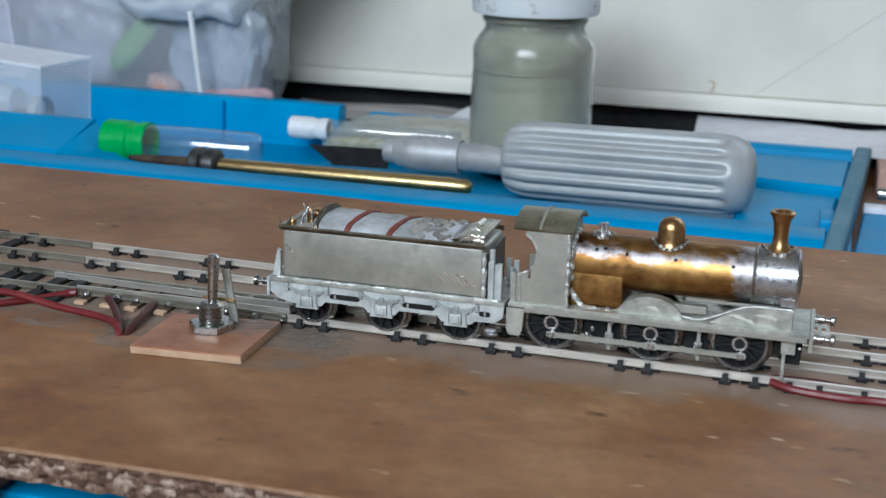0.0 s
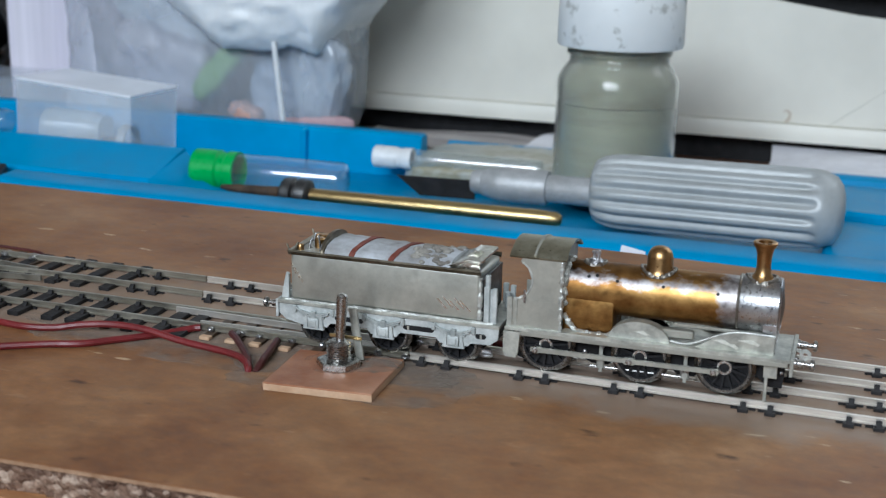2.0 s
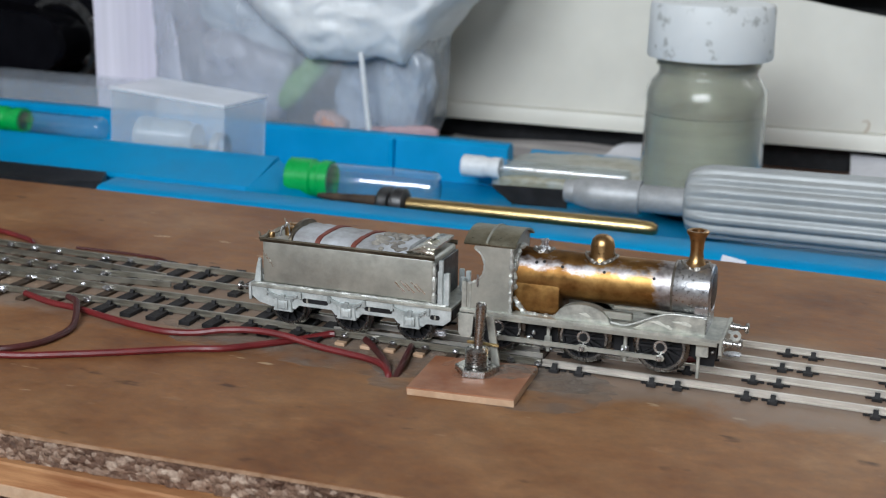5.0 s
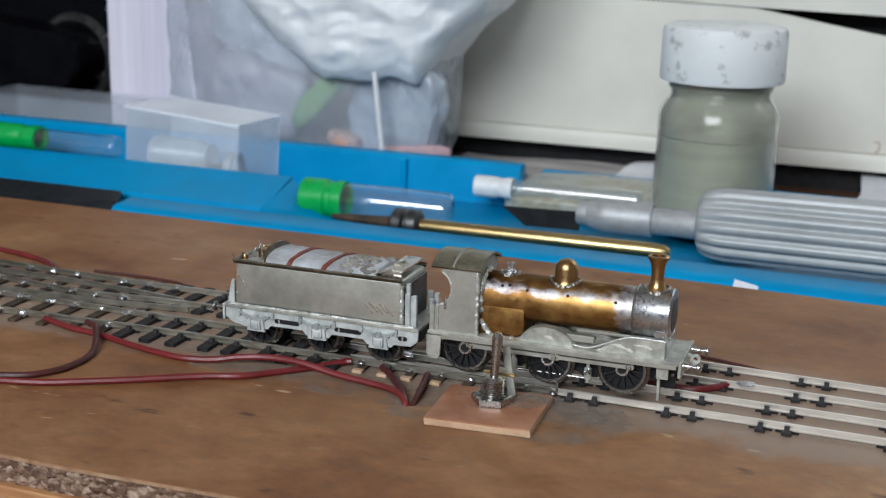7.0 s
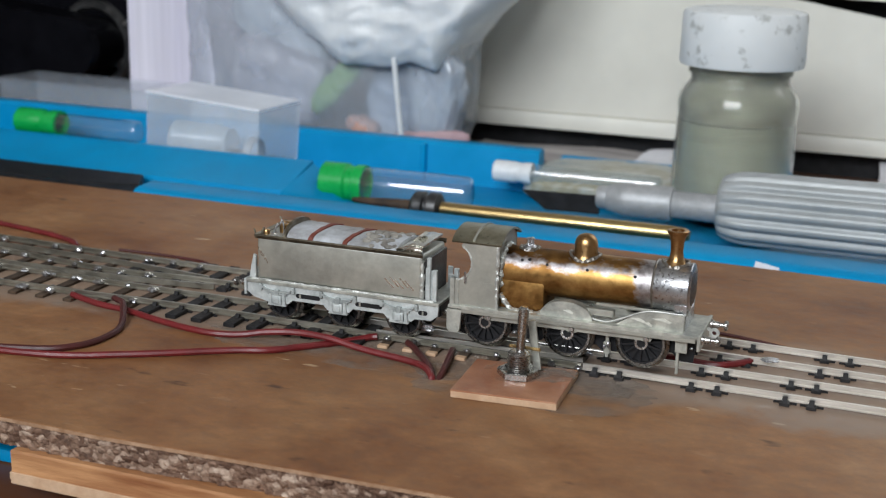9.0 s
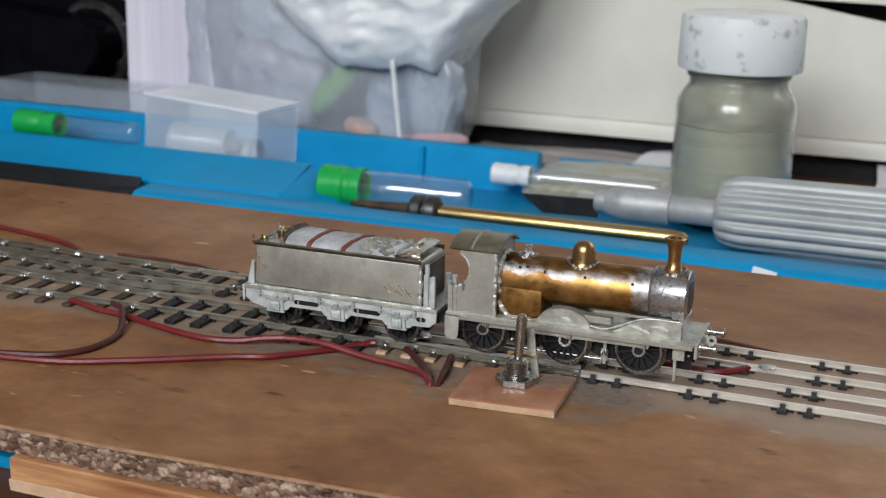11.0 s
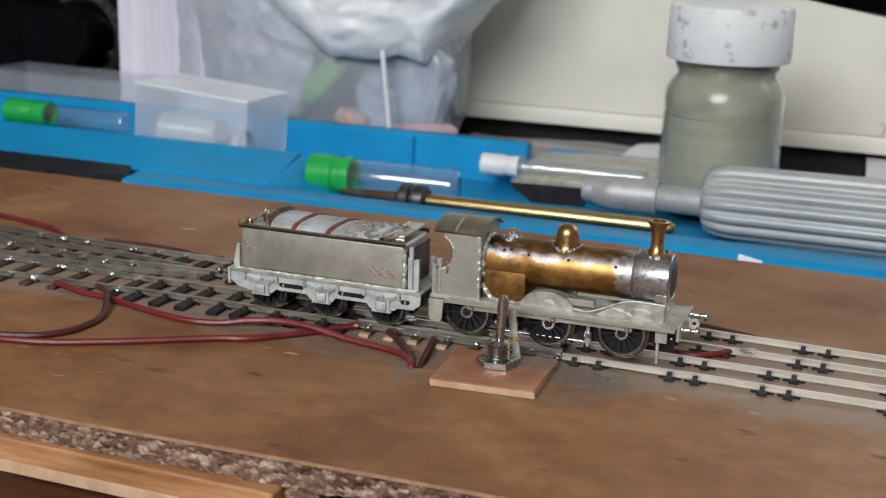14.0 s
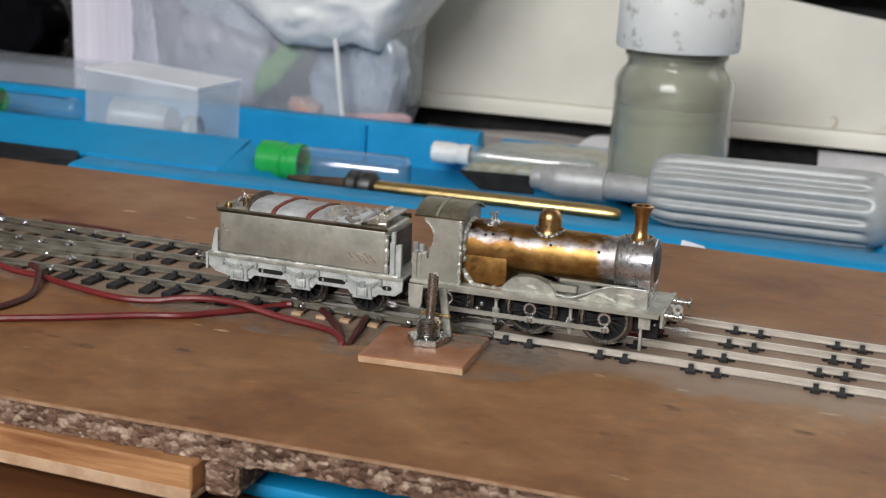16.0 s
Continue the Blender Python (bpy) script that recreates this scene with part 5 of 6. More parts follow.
    box(b, -29.6, -28.2, -3.4, -2.4, 15.4, 24.8, 0.15); box(b, -27.6, -26.3, -3.4, -2.2, 15.4, 24.4, 0.15); box(b, -29.4, -26.5, -2.6, -2.0, 15.4, 24.0, 0.1)
    rod(b, (-28.8, -2.6, 24.6), "z", 0.7, 3.0, 12)
    part("brake_column", b, WHITEMETAL, t)
    b = B()
    box(b, -29.6, -28.2, 14.2, 15.2, 15.4, 20.8, 0.15); box(b, -27.6, -26.3, 14.0, 15.2, 15.4, 20.4, 0.15)
    rod(b, (-27.5, 11.5, 15.4), "z", 0.8, 4.0, 12)
    part("brake_column", b, WHITEMETAL, t)
    b = B(); box(b, -30.7, -30.0, -2.5, 14.4, 15.4, 26.4, 0.1)
    part("front_plate", b, DARK_STEEL, t, "dark front plate")
    # load
    b = B()
    n, m = 40, 14
    grid = []
    for i in range(n + 1):
        x = -72.5 + 33.5 * i / n
        row = []
        for k in range(m + 1):
            a = math.pi * k / m
            y = CY - 8.3 * math.cos(a)
            h = 27.1 + (3.7 - 0.03 * (x + 72)) * (math.sin(a) ** 0.55)
            row.append(b.verts.new((x, y, h + 0.35 * noise.noise((x * 0.4, y * 0.4, 2)))))
        grid.append(row)
    for a, c in zip(grid, grid[1:]):
        for k in range(m):
            b.faces.new((a[k], a[k + 1], c[k + 1], c[k]))
    b.faces.new(grid[0]); b.faces.new(grid[-1][::-1])
    part("load", b, COAL_BASE, t, "grey resin load block")
    for x0, lean in ((-66.0, 1.6), (-55.4, 1.8)):
        b = B()
        rows = []
        for k in range(m + 1):
            a = math.pi * k / m
            y = CY - 8.45 * math.cos(a)
            x = x0 + lean * (k / m) * 2
            h = 27.3 + (3.75 - 0.03 * (x + 72)) * (math.sin(a) ** 0.55) + 0.05
            rows.append((b.verts.new((x, y, h + 0.35 * noise.noise((x * 0.4, y * 0.4, 2)))), b.verts.new((x + 1.4, y, h + 0.35 * noise.noise((x * 0.4 + 0.7, y * 0.4, 2)))), b.verts.new((x + 1.4, y, h - 0.8)), b.verts.new((x, y, h - 0.8))))
        for p, q in zip(rows, rows[1:]):
            for k in range(4):
                b.faces.new((p[k], p[(k + 1) % 4], q[(k + 1) % 4], q[k]))
        part("rust_band", b, RUST_BAND, t, "rust-red painted band")
    b = B()
    slab(b, arc(CY, 27.3, 9.0, 0, 180, 16, 5.0), -73.6, -72.6, "yz", 0.15)
    part("bulkhead", b, COPING, t, "rounded tarnished bulkhead plate")
    b = B()
    slab(b, [(-42.2, 27.9), (-38.5, 29.0), (-34.4, 30.7), (-31.0, 30.5), (-31.0, 29.9), (-34.3, 30.0), (-38.3, 28.3), (-42, 27.2)], -1.6, 13.5, "xz", 0.12)
    slab(b, [(-39.4, 27.3), (-34.4, 30.2), (-31.2, 30.0), (-31.0, 27.3)], -2.3, -1.62, "xz", 0.1)
    slab(b, [(-36.5, 30.1), (-34.2, 32.0), (-33.4, 31.6), (-35.4, 30.0)], 3.5, 9.0, "xz", 0.1)
    part("coal_plate", b, BRIGHT, t, "bright soldered sloping coal plate")
    b = B()
    slab(b, [(-34, 27.4), (-33.4, 29.4), (-31.0, 29.2), (-30.8, 27.4)], -2.9, -2.2, "xz", 0.1)
    part("corner_plate", b, BRIGHT, t)
    for x, y, r, h in ((-80.2, 0.2, 0.9, 2.2), (-76.6, 4.5, 1.5, 3.2), (-77.5, 9.5, 1.5, 2.8), (-80.4, 12, 0.8, 2.0)):
        b = B(); lathe(b, [(r * 1.2, 0), (r * 1.2, 0.4), (r, 0.6), (r, h - 0.4), (r * 0.7, h), (0, h)], at=(x, y, 27.3), seg=16)
        part("filler", b, BRASS, t, "small brass filler")
    b = B()
    for k in range(9):
        x = -81.5 + k * 1.0
        blob(b, x, -1.5 + 1.6 * (k % 4), 27.7, 0.7, 0.5, k)
    part("solder_lump", b, SOLDER, t)
    # rough brown-grey coal at the front of the load, loose wire ends at the back
    b = B()
    rng = random.Random(31)
    for k in range(46):
        x, y = rng.uniform(-50, -40), CY + rng.uniform(-7.5, 7.5)
        blob(b, x, y, 28.2 + 2.0 * (1 - abs(y - CY) / 9) + rng.uniform(-0.2, 0.5), rng.uniform(0.7, 1.5), rng.uniform(0.5, 1.0), k)
    part("coal", b, COAL_BROWN, t, "lumpy brown-grey coal")
    for x, y, dx, dz in ((-82.2, -2.6, -0.8, 2.6), (-81.0, -1.4, 0.6, 3.0), (-78.6, 1.8, 0.9, 3.6), (-76.0, 3.0, -0.7, 4.2), (-74.6, -0.6, 1.2, 3.4), (-79.8, 7.5, 0.5, 3.4), (-82.0, 13.0, -0.9, 2.8)):
        b = B(); tube(b, smooth_line([(x, y, 27.2), (x + dx * 0.3, y + 0.2, 27.2 + dz * 0.6), (x + dx, y + 0.5, 27.2 + dz)], 4), 0.28, 6)
        part("wire_end", b, COPING if x < -80 else SOLDER, t, "short bent wire end")
    b = B()
    lumpy(b, [(-83 + 8 * k, -3.5, 15.4) for k in range(8)], 0.4, 2)
    lumpy(b, [(-30.7, -2.9, z) for z in (15.6, 18, 21, 24, 26.6)], 0.5, 6)
    part("tank_seam", b, FLUX_SOLDER, t, "pale lumpy solder along the tank foot")
    # inside
    b = B(); box(b, -83, -27, 2.0, 9.8, 9.4, 14.3, 0.3)
    part("chassis", b, DARK_STEEL, t, "dark inner chassis")
    b = B(); box(b, -30.5, -27.5, -2.6, -1.2, 6.4, 8.4, 0.3); blob(b, -29, -2.2, 7.0, 1.8, 0.8, 3)
    part("brake_bracket", b, SOLDER, t)
    b = B(); box(b, -27.0, -20.5, 4.6, 7.4, 10.2, 11.0, 0.2)
    part("drawbar", b, NICKEL, t)
    wheels = []
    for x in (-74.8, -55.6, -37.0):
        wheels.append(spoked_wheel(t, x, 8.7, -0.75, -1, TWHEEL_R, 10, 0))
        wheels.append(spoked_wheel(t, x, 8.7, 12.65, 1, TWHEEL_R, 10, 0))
    return t, wheels


COAL_BROWN = surface("brown_grey_coal", (0.14, 0.125, 0.11), (0.36, 0.34, 0.30), 200, (0.5, 0.75), 0.1, 0.4, 0.0003)
SPRING = surface("dull_whitemetal", (0.30, 0.325, 0.32), (0.52, 0.55, 0.54), 300, (0.45, 0.65), 0.35, 0.6, 0.0002)
# tarnished nickel on the bulkhead, painted shade on the coping
COPING = surface("shaded_tarnished_nickel", (0.10, 0.085, 0.06), (0.24, 0.21, 0.16), 150, (0.3, 0.5), 0.9)
BRIGHT = surface("bright_tinned_plate", (0.60, 0.59, 0.53), (0.84, 0.83, 0.77), 200, (0.12, 0.3), 1.0, 0.5, 0.0003)
SMOKEBOX = surface("soldered_smokebox", (0.27, 0.27, 0.28), (0.55, 0.55, 0.56), 160, (0.22, 0.42), 1.0, 0.3, 0.0002)
LOCO, LOCO_WHEELS, ROD_NEAR, ROD_FAR = locomotive()
TENDER, TENDER_WHEELS = tender()
# ---- clutter behind the tray ----
def crumple(b, x0, x1, y0, y1, z0, z1, amp, freq, seed, n=40, power=2.6, sharp=1.0, taper=1.0):
    """A puffed, creased film: a rounded box shape pushed in and out along creases."""
    c = Vector(((x0 + x1) / 2, (y0 + y1) / 2, (z0 + z1) / 2))
    h = Vector(((x1 - x0) / 2, (y1 - y0) / 2, (z1 - z0) / 2))
    rings = []
    for i in range(n + 1):
        th = math.pi * i / n
        row = []
        for k in range(2 * n):
            ph = math.pi * k / n
            d = Vector((math.sin(th) * math.cos(ph), math.sin(th) * math.sin(ph), math.cos(th)))
            r = (abs(d.x) ** power + abs(d.y) ** power + abs(d.z) ** power) ** (-1 / power)
            q = Vector((d.x * r * h.x, d.y * r * h.y, d.z * r * h.z))
            s = Vector((q.x + 0.5 * q.z, q.y, q.z * 0.55)) * freq + Vector((seed, seed * 0.7, 0))
            f = abs(noise.noise(s)) * 1.4 - 0.4 + sharp * 0.5 * abs(noise.noise(s * 2.3)) + 0.2 * noise.noise(s * 5)
            f += 0.45 * sharp * (1 - abs(noise.noise(Vector((s.x * 1.6 + s.z * 4.2, s.y * 2.0, s.z * 3.4 - s.x * 1.2))) * 3.2)) * noise.noise(s * 1.1)
            w = taper + (1 - taper) * min(1.0, max(0.0, (q.z / h.z + 1) / 0.8))
            row.append(c + Vector((q.x * w, q.y, q.z)) + d * amp * f)
        rings.append(row)
    top, bot = b.verts.new(rings[0][0]), b.verts.new(rings[-1][0])
    vs = [[b.verts.new(q) for q in row] for row in rings[1:-1]]
    m = 2 * n
    for k in range(m):
        b.faces.new((top, vs[0][k], vs[0][(k + 1) % m]))
        b.faces.new((bot, vs[-1][(k + 1) % m], vs[-1][k]))
    for a, c2 in zip(vs, vs[1:]):
        for k in range(m):
            b.faces.new((a[k], c2[k], c2[(k + 1) % m], a[(k + 1) % m]))


LIME = surface("lime_plastic", (0.15, 0.30, 0.08), (0.27, 0.43, 0.16), 40, (0.4, 0.6))
PEACH = surface("peach_card", (0.44, 0.25, 0.20), (0.54, 0.34, 0.28), 40, (0.5, 0.7))
SLATE = surface("slate_blue_card", (0.22, 0.255, 0.33), (0.40, 0.45, 0.53), 36, (0.3, 0.5), stretch=(1.6, 1, 0.5), bumps=0.4)
MILKY = surface("milky_film", (0.30, 0.335, 0.39), (0.52, 0.56, 0.62), 24, (0.3, 0.5), bumps=0.4)
LILAC = surface("lilac_white_card", (0.66, 0.63, 0.74), (0.76, 0.73, 0.82), 12, (0.6, 0.8), stretch=(3, 1, 0.1))
MATT_BLACK = surface("matt_black_paint", (0.002, 0.002, 0.003), (0.005, 0.005, 0.007), 60, (0.3, 0.45), spec=0.06)
MAUVE = surface("mauve_film", (0.27, 0.26, 0.31), (0.46, 0.46, 0.52), 26, (0.3, 0.5), bumps=0.4)
PINK = surface("faded_pink_paper", (0.42, 0.26, 0.28), (0.56, 0.40, 0.42), 40, (0.6, 0.8))
PALE_FILM = clear_plastic("folded_film", (0.95, 0.97, 1.0), 0.45, 0.16, 0.05, 30, (0.70, 0.76, 0.84), 0.9)
RED = surface("red_card", (0.35, 0.06, 0.05), (0.45, 0.10, 0.08), 30, (0.5, 0.7))


def drape(b, lower, top_z, top_x, y_front, y_back, seed, nu=110, nv=60):
    """A crumpled sheet bag hanging down to a lower outline of (x, z): a front and a back skin, closed all round."""
    lens = [0.0]
    for p, q in zip(lower, lower[1:]):
        lens.append(lens[-1] + math.hypot(q[0] - p[0], q[1] - p[1]))

    def skin(back):
        rows = []
        for i in range(nu + 1):
            u = i / nu
            d = u * lens[-1]
            xb = float(np.interp(d, lens, [p[0] for p in lower])) + 2.2 * noise.noise((u * 9, seed, 0))
            zb = float(np.interp(d, lens, [p[1] for p in lower])) + 2.2 * noise.noise((u * 11, 3, seed))
            xt = top_x[0] + (top_x[1] - top_x[0]) * u
            row = []
            for k in range(nv + 1):
                v = k / nv
                x, z = xb + (xt - xb) * v, zb + (top_z - zb) * v
                q = Vector((x * 0.03 + z * 0.025, z * 0.055 - x * 0.012, seed))
                f = 1.0 - 2.2 * abs(noise.noise(q)) + 0.7 * (1 - 2.6 * abs(noise.noise(q * 2.1 + Vector((3, 1, 0))))) + 0.25 * noise.noise(q * 5)
                swell = math.sin(math.pi * min(1.0, max(0.0, u))) ** 0.45
                roll = max(0.0, 1 - v * 7) ** 2
                if back:
                    y = y_back - 10 * (1 - swell) - 16 * roll
                else:
                    y = y_front + 16 * (1 - swell) + 9 * roll - 2.2 * f * min(1.0, 0.25 + v * 5)
                row.append(b.verts.new((x, y, z)))
            rows.append(row)
        return rows
    fr, bk = skin(False), skin(True)
    for i in range(nu):
        for k in range(nv):
            b.faces.new((fr[i][k], fr[i + 1][k], fr[i + 1][k + 1], fr[i][k + 1]))
            b.faces.new((bk[i][k], bk[i][k + 1], bk[i + 1][k + 1], bk[i + 1][k]))
        b.faces.new((fr[i][0], bk[i][0], bk[i + 1][0], fr[i + 1][0]))
        b.faces.new((fr[i][nv], fr[i + 1][nv], bk[i + 1][nv], bk[i][nv]))
    for k in range(nv):
        b.faces.new((fr[0][k], fr[0][k + 1], bk[0][k + 1], bk[0][k]))
        b.faces.new((fr[nu][k], bk[nu][k], bk[nu][k + 1], fr[nu][k + 1]))


def leaning(bm, at, ry, rz=0.0):
    bm.transform(Matrix.Translation(at) @ Matrix.Rotation(radians(rz), 4, "Z") @ Matrix.Rotation(radians(ry), 4, "Y"))
    return bm


def bags():
    t = thing("clear_bag", "clear plastic bag of small packets, puffed and creased", "plastic bag", (0, 0, 0))
    b = B(); crumple(b, -302, -139, 305, 366, -20, 118, 2.2, 0.05, 3.3, 70, 6.0, 1.8)
    part("film", b, BAG, t, "creased clear film", angle=180).visible_shadow = False
    b = B(); crumple(b, -6.5, 6.5, -5, 5, -21, 21, 1.5, 0.08, 1.0, 18, 3.0)
    part("lime_packet", leaning(b, (-208, 314, 23), 42), LIME, t, "lime green packet", angle=180)
    b = B(); crumple(b, -10, 10, -6, 6, -5, 5, 2, 0.08, 7.0, 18, 3.0)
    part("peach_packet", leaning(b, (-191, 312, 2), 14), PEACH, t, "peach-coloured packet", angle=180)
    b = B(); crumple(b, -24, 24, -3, 3, -4, 4, 1, 0.08, 4.0, 18, 3.0)
    part("pink_strip", leaning(b, (-152, 308, -1), -6), PINK, t, "faded pink paper strip", angle=180)
    b = B(); crumple(b, -26, 26, -14, 14, -25, 25, 3.0, 0.07, 5.0, 34, 5.0, 2.0)
    part("blue_packet", leaning(b, (-167, 330, 12), 6, 8), SLATE, t, "slate-blue packet", angle=180)
    b = B(); crumple(b, -13, 13, -8, 8, -24, 24, 2.4, 0.10, 15.0, 30, 4.0, 2.2)
    part("clear_sleeve", leaning(b, (-150, 314, 20), 14, -12), PALE_FILM, t, "pale folded clear sleeve", angle=180)
    b = B(); crumple(b, -30, 30, -16, 16, -20, 20, 2.4, 0.06, 2.0, 34, 5.0, 1.6)
    part("mauve_packet", leaning(b, (-246, 326, 22), 14, -4), MAUVE, t, "mauve-grey packet", angle=180)
    b = B(); crumple(b, -34, 34, -16, 16, -34, 34, 3.0, 0.05, 12.0, 34, 4.0, 1.8)
    part("milky_packet", leaning(b, (-242, 334, 68), 24, 0), MILKY, t, "milky blue-grey packet", angle=180)
    b = B(); crumple(b, -16, 16, -12, 12, -44, 44, 3.0, 0.06, 9.0, 30, 4.0, 1.8)
    part("milky_packet", leaning(b, (-282, 338, 50), -4, 0), MAUVE, t, "mauve-grey packet", angle=180)
    b = B(); crumple(b, -22, 22, -14, 14, -26, 26, 2.0, 0.07, 19.0, 24, 5.0)
    part("milky_packet", leaning(b, (-168, 346, 66), 0, 0), MILKY, t, "milky blue-grey packet", angle=180)
    t = thing("white_carrier_bag", "crumpled thin white carrier bag lying on the clear bag", "plastic bag", (0, 0, 0))
    b = B()
    drape(b, [(-266, 96), (-241, 68), (-227, 56.5), (-213, 48), (-196, 35), (-178, 37), (-161, 39), (-146, 36), (-139, 47), (-130, 60), (-112, 74)], 152, (-268, -84), 290, 372, 4.0)
    part("film", b, BAG_WHITE, t, "creased thin white film", angle=180)
    b = B()
    d = Vector((5.3, -1.5, -39)).normalized()
    lathe(b, [(0, -4), (1.3, -4), (1.4, -3), (1.4, 40), (1.2, 41.5), (0, 41.6)], at=(-165.9, 294, 38), seg=14, turn=d.to_track_quat("Z", "Y").to_matrix().to_4x4())
    tagged(part("paper_stick", b, WHITE), "thin white paper stick leaning on the clear bag", "stick")


def paper_stack():
    t = thing("paper_stack", "upright stack of white and lilac card beside the bags", "paper")
    for k in range(9):
        b = B(); box(b, -357 + 0.2 * (k % 3), -297 + 3.5 * math.sin(k * 2.1), 338 + 2.0 * k, 339.6 + 2.0 * k, -20.9, 168 + 3 * math.cos(k * 1.7), 0.2)
        part("sheet", b, LILAC if k % 2 == 0 else PAPER, t)


def black_machine():
    t = thing("black_machine", "black painted cast machine body with domed steel screws", "machine")
    b = B(); box(b, -760, -362, 376, 560, -20.9, 230, 6, 3)
    part("body", b, MATT_BLACK, t)
    b = B(); slab(b, arc(-404, 28, 20, -80, 80, 16, 17) + [(-470, 52), (-560, 60), (-560, -10), (-450, 6)], 344, 375.8, "xz", 2.5)
    part("guard", b, MATT_BLACK, t, "matt black rounded guard")
    b = B(); lathe(b, [(22, 0), (24, -3), (27, -3), (29, 0), (22, 0)], at=(-408, 376, 26), axis="y", seg=40)
    part("rim", b, DARK_STEEL, t, "worn dark steel rim")
    for x, z, r in ((-391, 16.5, 4.4), (-386, 40, 3.2), (-382, 58, 2.6), (-384, 84, 3.0)):
        b = B(); lathe(b, [(0, -0.75 * r), (0.5 * r, -0.7 * r), (0.9 * r, -0.25 * r), (r, 0.1), (0, 0.1)], at=(x, 375.9, z), axis="y", seg=18)
        part("screw", b, STEEL, t, "domed steel screw")


def clear_box(name, label, x0, x1, y0, y1, z0, z1, wall, material, yaw=0.0, lid_mat=HAZY_LID, tip=0.0):
    t = thing(name, label, "box", ((x0 + x1) / 2, (y0 + y1) / 2, z0))
    t.rotation_euler = (0, radians(tip), radians(yaw))
    w, d, h = (x1 - x0) / 2, (y1 - y0) / 2, z1 - z0
    for nm, q in (("front_wall", (-w, w, -d, -d + wall, 0, h)), ("back_wall", (-w, w, d - wall, d, 0, h)), ("end_wall", (-w, -w + wall, -d + wall, d - wall, 0, h)),
                  ("end_wall", (w - wall, w, -d + wall, d - wall, 0, h)), ("floor", (-w + wall, w - wall, -d + wall, d - wall, 0, wall)), ("lid", (-w - 0.4, w + 0.4, -d - 0.4, d + 0.4, h + 0.05, h + wall + 0.6))):
        b = B(); box(b, *q, 0.25)
        part(nm, b, lid_mat if nm == "lid" else material, t).visible_shadow = False
    return t


DUSTY = clear_plastic("dusty_clear_plastic", (0.96, 0.97, 0.98), 0.16, 0.2, 0.03, 30, (0.62, 0.66, 0.72))
BOTTLE = clear_plastic("frosted_bottle_plastic", (0.93, 0.95, 0.96), 0.55, 0.3, 0.03, 40, (0.66, 0.70, 0.72))
bags()
paper_stack()
black_machine()
clear_box("clear_box", "hazy clear plastic box of small parts standing in the tray", -279, -211, 234, 272, -15.0, 21.0, 0.8, HAZY, -5.0, HAZY_LID, 3.2)
clear_box("clear_box", "long clear plastic box lying behind the small box", -424, -308, 300, 334, -16.9, 11.5, 0.9, DUSTY, -2, DUSTY)


def box_contents():
    b = B(); lathe(b, [(0, 0), (8.8, 0), (9.6, 1), (9.6, 5), (8.9, 6), (8.9, 26), (7.5, 28), (7.5, 33), (0, 33)], at=(-270, 250, -1.6), axis="x", seg=28)
    tagged(part("small_bottle", b, BOTTLE), "small frosted plastic bottle lying in the box", "bottle")
    b = B(); lathe(b, [(7.0, 0), (8.4, 0), (8.4, 4), (7.0, 4), (7.0, 0)], at=(-224, 246, -5.0), axis="x", seg=28)
    tagged(part("plastic_ring", b, GREY_METAL), "dull grey ring standing in the clear box", "ring")
    b = B(); lathe(b, [(0, 0), (4.5, 0), (4.8, 0.6), (4.8, 24), (4.0, 25), (0, 25)], at=(-252, 248, -8.6), axis="x", seg=24)
    tagged(part("dark_tube", b, DARK_STEEL), "dark metal tube lying in the box", "tube")


box_contents()


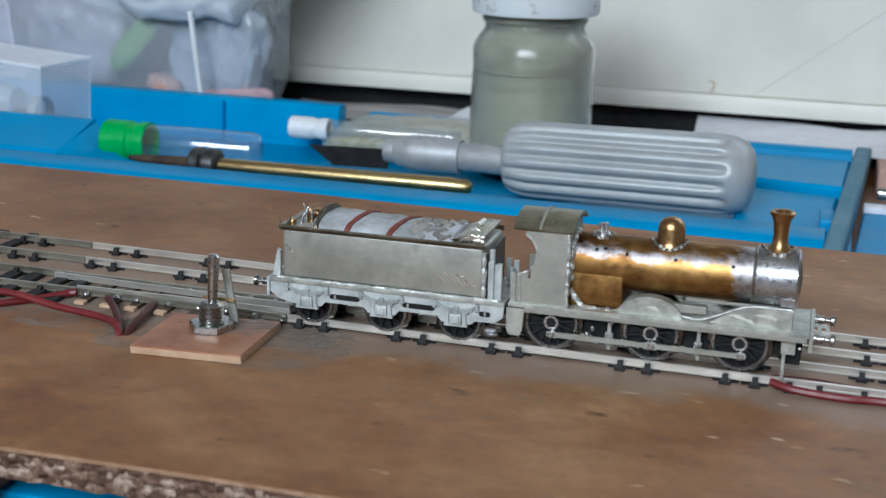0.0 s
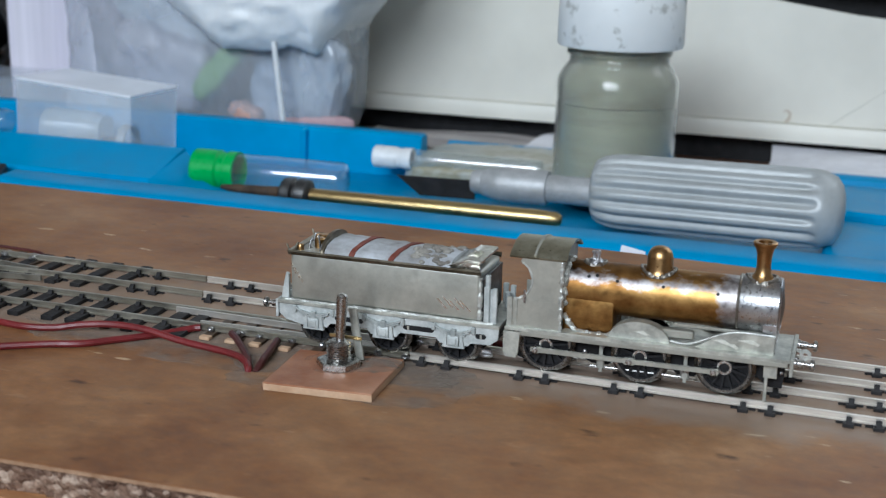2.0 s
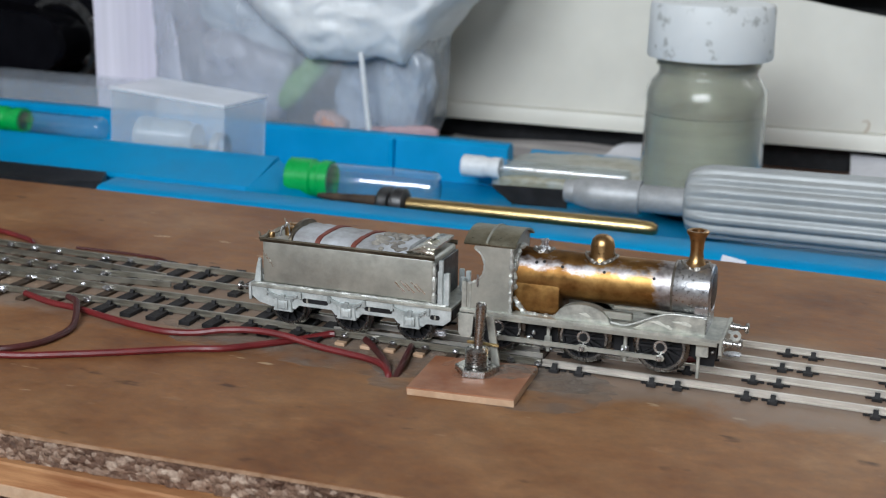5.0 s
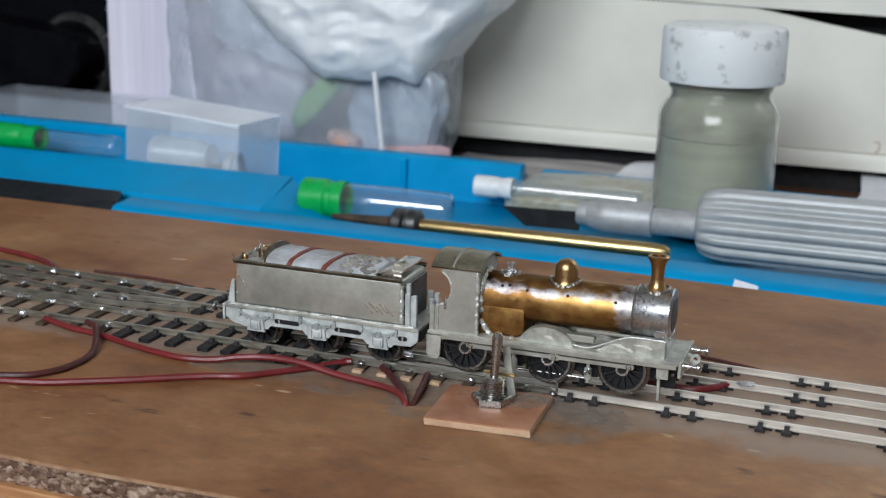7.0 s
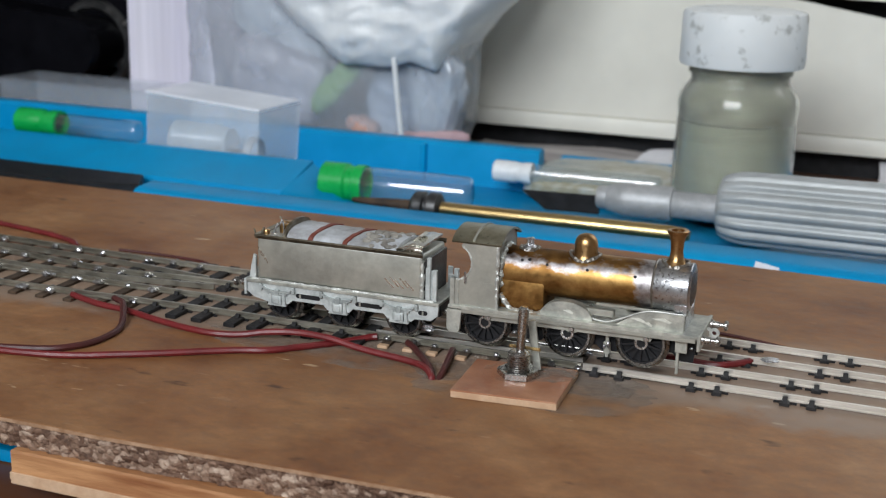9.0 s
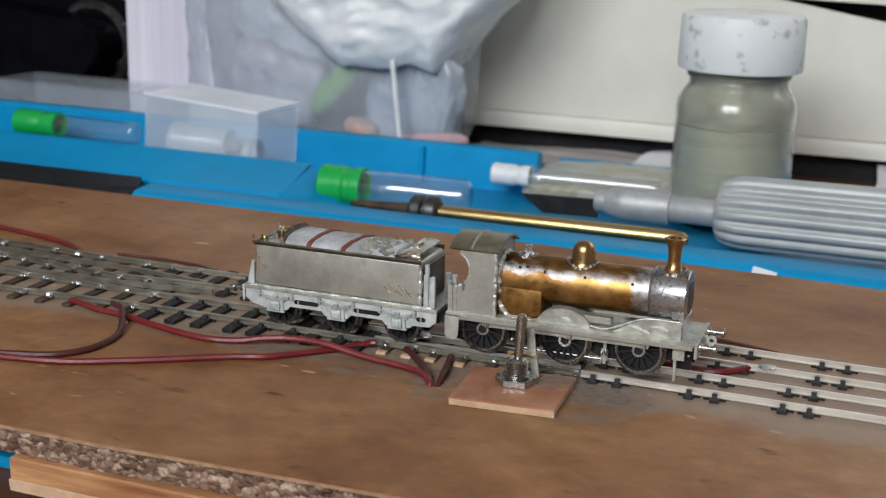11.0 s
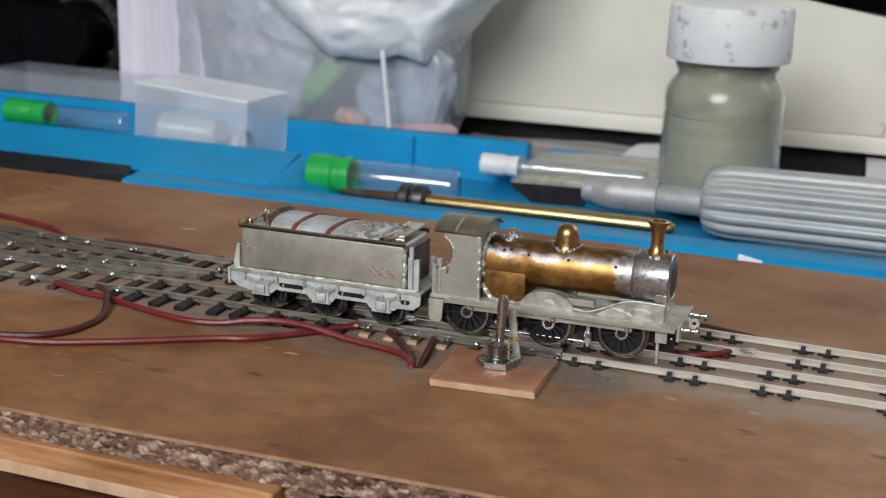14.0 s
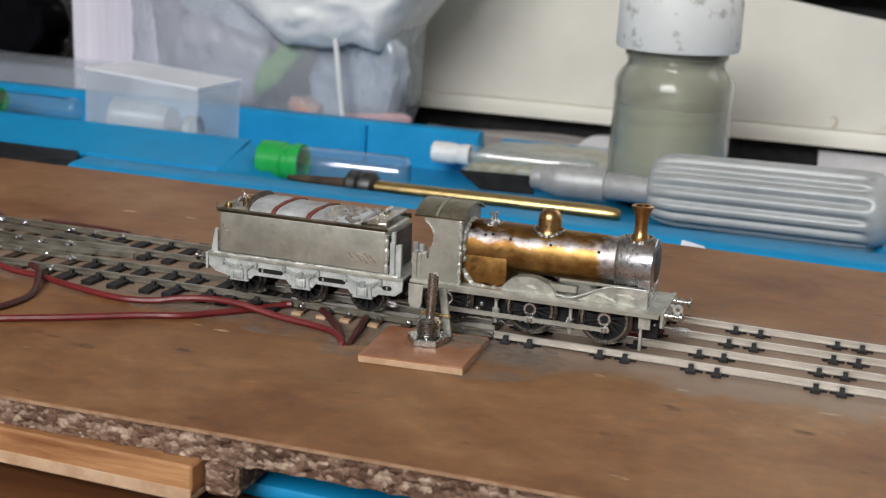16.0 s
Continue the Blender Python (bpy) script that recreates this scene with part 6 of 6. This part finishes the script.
def flat_bits():
    b = B(); slab(b, [(-560, 157), (-262, 158), (-237, 166), (-247, 184.5), (-560, 183)], -10.9, -6.6, "xy", 0.4)
    tagged(part("black_strip", b, BLACK, smooth=False), "flat black strip lying along the tray's front", "strip")
    # sheets lying between tray and case, slightly curled
    def sheet(name, label, x0, x1, y0, y1, z, curl, material, seed):
        b = B()
        n, m = 24, 12
        rows = []
        for i in range(n + 1):
            row = []
            for k in range(m + 1):
                x, y = x0 + (x1 - x0) * i / n, y0 + (y1 - y0) * k / m
                row.append((x + 4 * noise.noise((y * 0.02, seed, 0)), y + 3 * noise.noise((x * 0.02, seed, 1)), z + curl * (0.5 + noise.noise((x * 0.02, y * 0.03, seed)))))
            rows.append(row)
        up = [[b.verts.new(q) for q in r] for r in rows]
        dn = [[b.verts.new((q[0], q[1], q[2] - 0.4)) for q in r] for r in rows]
        for i in range(n):
            for k in range(m):
                b.faces.new((up[i][k], up[i + 1][k], up[i + 1][k + 1], up[i][k + 1]))
                b.faces.new((dn[i][k], dn[i][k + 1], dn[i + 1][k + 1], dn[i + 1][k]))
        for i in range(n):
            b.faces.new((up[i][0], dn[i][0], dn[i + 1][0], up[i + 1][0]))
            b.faces.new((up[i][m], up[i + 1][m], dn[i + 1][m], dn[i][m]))
        for k in range(m):
            b.faces.new((up[0][k], up[0][k + 1], dn[0][k + 1], dn[0][k]))
            b.faces.new((up[n][k], dn[n][k], dn[n][k + 1], up[n][k + 1]))
        tagged(part(name, b, material, angle=60), label, "paper")
    sheet("printed_sheet", "grey printed paper lying behind the tray", -185, -20, 334, 408, -20.0, 2.5, GREY_PAPER, 1)
    sheet("printed_sheet", "grey printed paper lying behind the tray", -150, -50, 350, 396, -16.5, 3.0, GREY_PAPER, 4)
    sheet("paper_sheet", "plain white paper lying before the case", -50, -8, 350, 408, -15.0, 3.5, PAPER, 7)
    sheet("paper_sheet", "plain white paper lying before the case", 74, 330, 332, 408, -13.5, 6.0, PAPER, 2)
    b = B(); box(b, 34, 74, 338, 350, -20.9, -11.5, 0.6)
    tagged(part("red_carton", b, RED), "small red carton edge under the paper", "carton")
    b = B(); box(b, 163, 210, 300, 326, -20.9, -9.5, 0.6)
    tagged(part("peach_carton", b, PEACH), "small peach-coloured carton beyond the tray's end", "carton")
    b = B(); rod(b, (161.5, 259, -11), "x", 2.6, 60, 16)
    tagged(part("steel_rod", b, STEEL), "bright steel rod lying beyond the tray's end", "rod")
    b = B(); box(b, 156.5, 166, 247, 254, -17.1, -14.2, 0.4)
    tagged(part("paper_label", b, PAPER), "small folded white paper label beyond the tray", "paper scrap")
    # printed sachet under the white-capped vial
    t = thing("sachet", "flattened clear sachet with grey and blue print", "sachet")
    b = B(); crumple(b, -86, 2, 256, 322, -17, -5.0, 1.4, 0.05, 8.0, 40, 5.0, 1.2)
    part("film", b, SACHET, t, angle=180)
    b = B(); slab(b, [(38.5, 146.5), (47.5, 145.0), (48.6, 153.0), (39.8, 154.5)], -8.9, -8.6, "xy")
    b.transform(Matrix.Translation((43, 150, -8.8)) @ Matrix.Rotation(radians(78), 4, "X") @ Matrix.Translation((-43, -150, 8.8)))
    tagged(part("paper_scrap", b, PAPER, smooth=False), "tiny white paper scrap on the tray's ridge", "paper scrap")
    b = B(); slab(b, [(50.0, 141), (61, 140), (61.2, 143.4), (50.4, 144)], -16.9, -16.5, "xy")
    tagged(part("paper_scrap", b, PAPER, smooth=False), "thin white paper sliver behind the board", "paper scrap")


def sachet_material():
    """Clear film with faded olive, grey and blue print showing through."""
    m, nt, p = mat("printed_sachet")
    n1 = noise_node(nt, 46, 3, 0.6, (0.6, 1, 1))
    c = ramp(nt, n1.outputs[0], [(0.30, (0.08, 0.22, 0.34)), (0.38, (0.31, 0.34, 0.32)), (0.50, (0.39, 0.40, 0.36)), (0.58, (0.31, 0.29, 0.20)), (0.66, (0.46, 0.46, 0.41))])
    n2 = noise_node(nt, 300, 4, 0.6)
    d = ramp(nt, n2.outputs[0], [(0.3, (0.85, 0.85, 0.85)), (0.7, (1.1, 1.1, 1.1))])
    nt.links.new(mixc(nt, c.outputs[0], d.outputs[0], mode="MULTIPLY", f=1.0), p.inputs["Base Color"])
    p.inputs["Roughness"].default_value = 0.3
    bump(nt, p, n2.outputs[0], 0.3, 0.0006)
    return m


SACHET = sachet_material()
flat_bits()
# ---- what moves: the train runs back, rests, and sets off again ----
RUN = [(0, 93.3, 95.0), (0.5, 85.3, 86.9), (1, 78.3, 79.9), (1.5, 69.9, 71.2), (2, 61.8, 63.0), (2.5, 54.1, 55.1), (3, 45.8, 46.6), (3.5, 38.5, 39.0),
       (4, 29.1, 29.7), (4.6, 19.6, 20.0), (5.25, 10.6, 10.9), (5.9, 4.0, 4.2), (6.5, 0.9, 1.0), (7, 0, 0), (7.5, -0.6, -0.6), (8, -0.9, -0.9), (8.5, -1.3, -1.3), (9, -1.6, -1.6),
       (10.2, -1.7, -1.7), (11.5, -1.7, -1.7), (13, -1.6, -1.6), (14, -1.2, -1.2), (14.5, -0.7, -0.6), (15, 1.5, 1.7), (15.5, 6.5, 7.0), (16, 12.7, 13.4)]


def run_at(t, col):
    ts, v = [r[0] for r in RUN], [r[col] for r in RUN]
    i = min(max(sum(q <= t for q in ts) - 1, 0), len(ts) - 2)
    slope = lambda k: (v[min(k + 1, len(v) - 1)] - v[max(k - 1, 0)]) / (ts[min(k + 1, len(v) - 1)] - ts[max(k - 1, 0)])
    h = ts[i + 1] - ts[i]
    u = (t - ts[i]) / h
    return (2 * u ** 3 - 3 * u ** 2 + 1) * v[i] + (u ** 3 - 2 * u ** 2 + u) * h * slope(i) + (3 * u ** 2 - 2 * u ** 3) * v[i + 1] + (u ** 3 - u ** 2) * h * slope(i + 1)


def motions():
    times = [k * 0.2 for k in range(81)]
    lean, lean_tender = -0.5, -0.3
    s_loco = [run_at(t, 1) for t in times]
    s_tend = [run_at(t, 2) for t in times]
    walk(LOCO, [(t, pose(s * MM, 0, -0.012 * s * MM, 0, lean, 0)) for t, s in zip(times, s_loco)])
    walk(TENDER, [(t, pose(s * MM, 0, (-0.012 * s - 0.3) * MM, 0, lean_tender, 0)) for t, s in zip(times, s_tend)])
    for w in LOCO_WHEELS:
        at = w.location.copy() / MM
        far = 90 if at.y > 5 else 0
        walk(w, [(t, pose(at.x * MM, at.y * MM, at.z * MM, 0, math.degrees(s / WHEEL_R) - 35 + far, 0)) for t, s in zip(times, s_loco)])
    for w in TENDER_WHEELS:
        at = w.location.copy() / MM
        walk(w, [(t, pose(at.x * MM, at.y * MM, at.z * MM, 0, math.degrees(s / TWHEEL_R), 0)) for t, s in zip(times, s_tend)])
    for rod_ob, far, y in ((ROD_NEAR, 0, 0), (ROD_FAR, 90, 15.8)):
        rows = []
        for t, s in zip(times, s_loco):
            a = -(s / WHEEL_R - radians(35) + radians(far))
            rows.append((t, pose(CRANK * math.cos(a) * MM, y * MM, (WHEEL_Z + CRANK * math.sin(a)) * MM)))
        walk(rod_ob, rows)


motions()
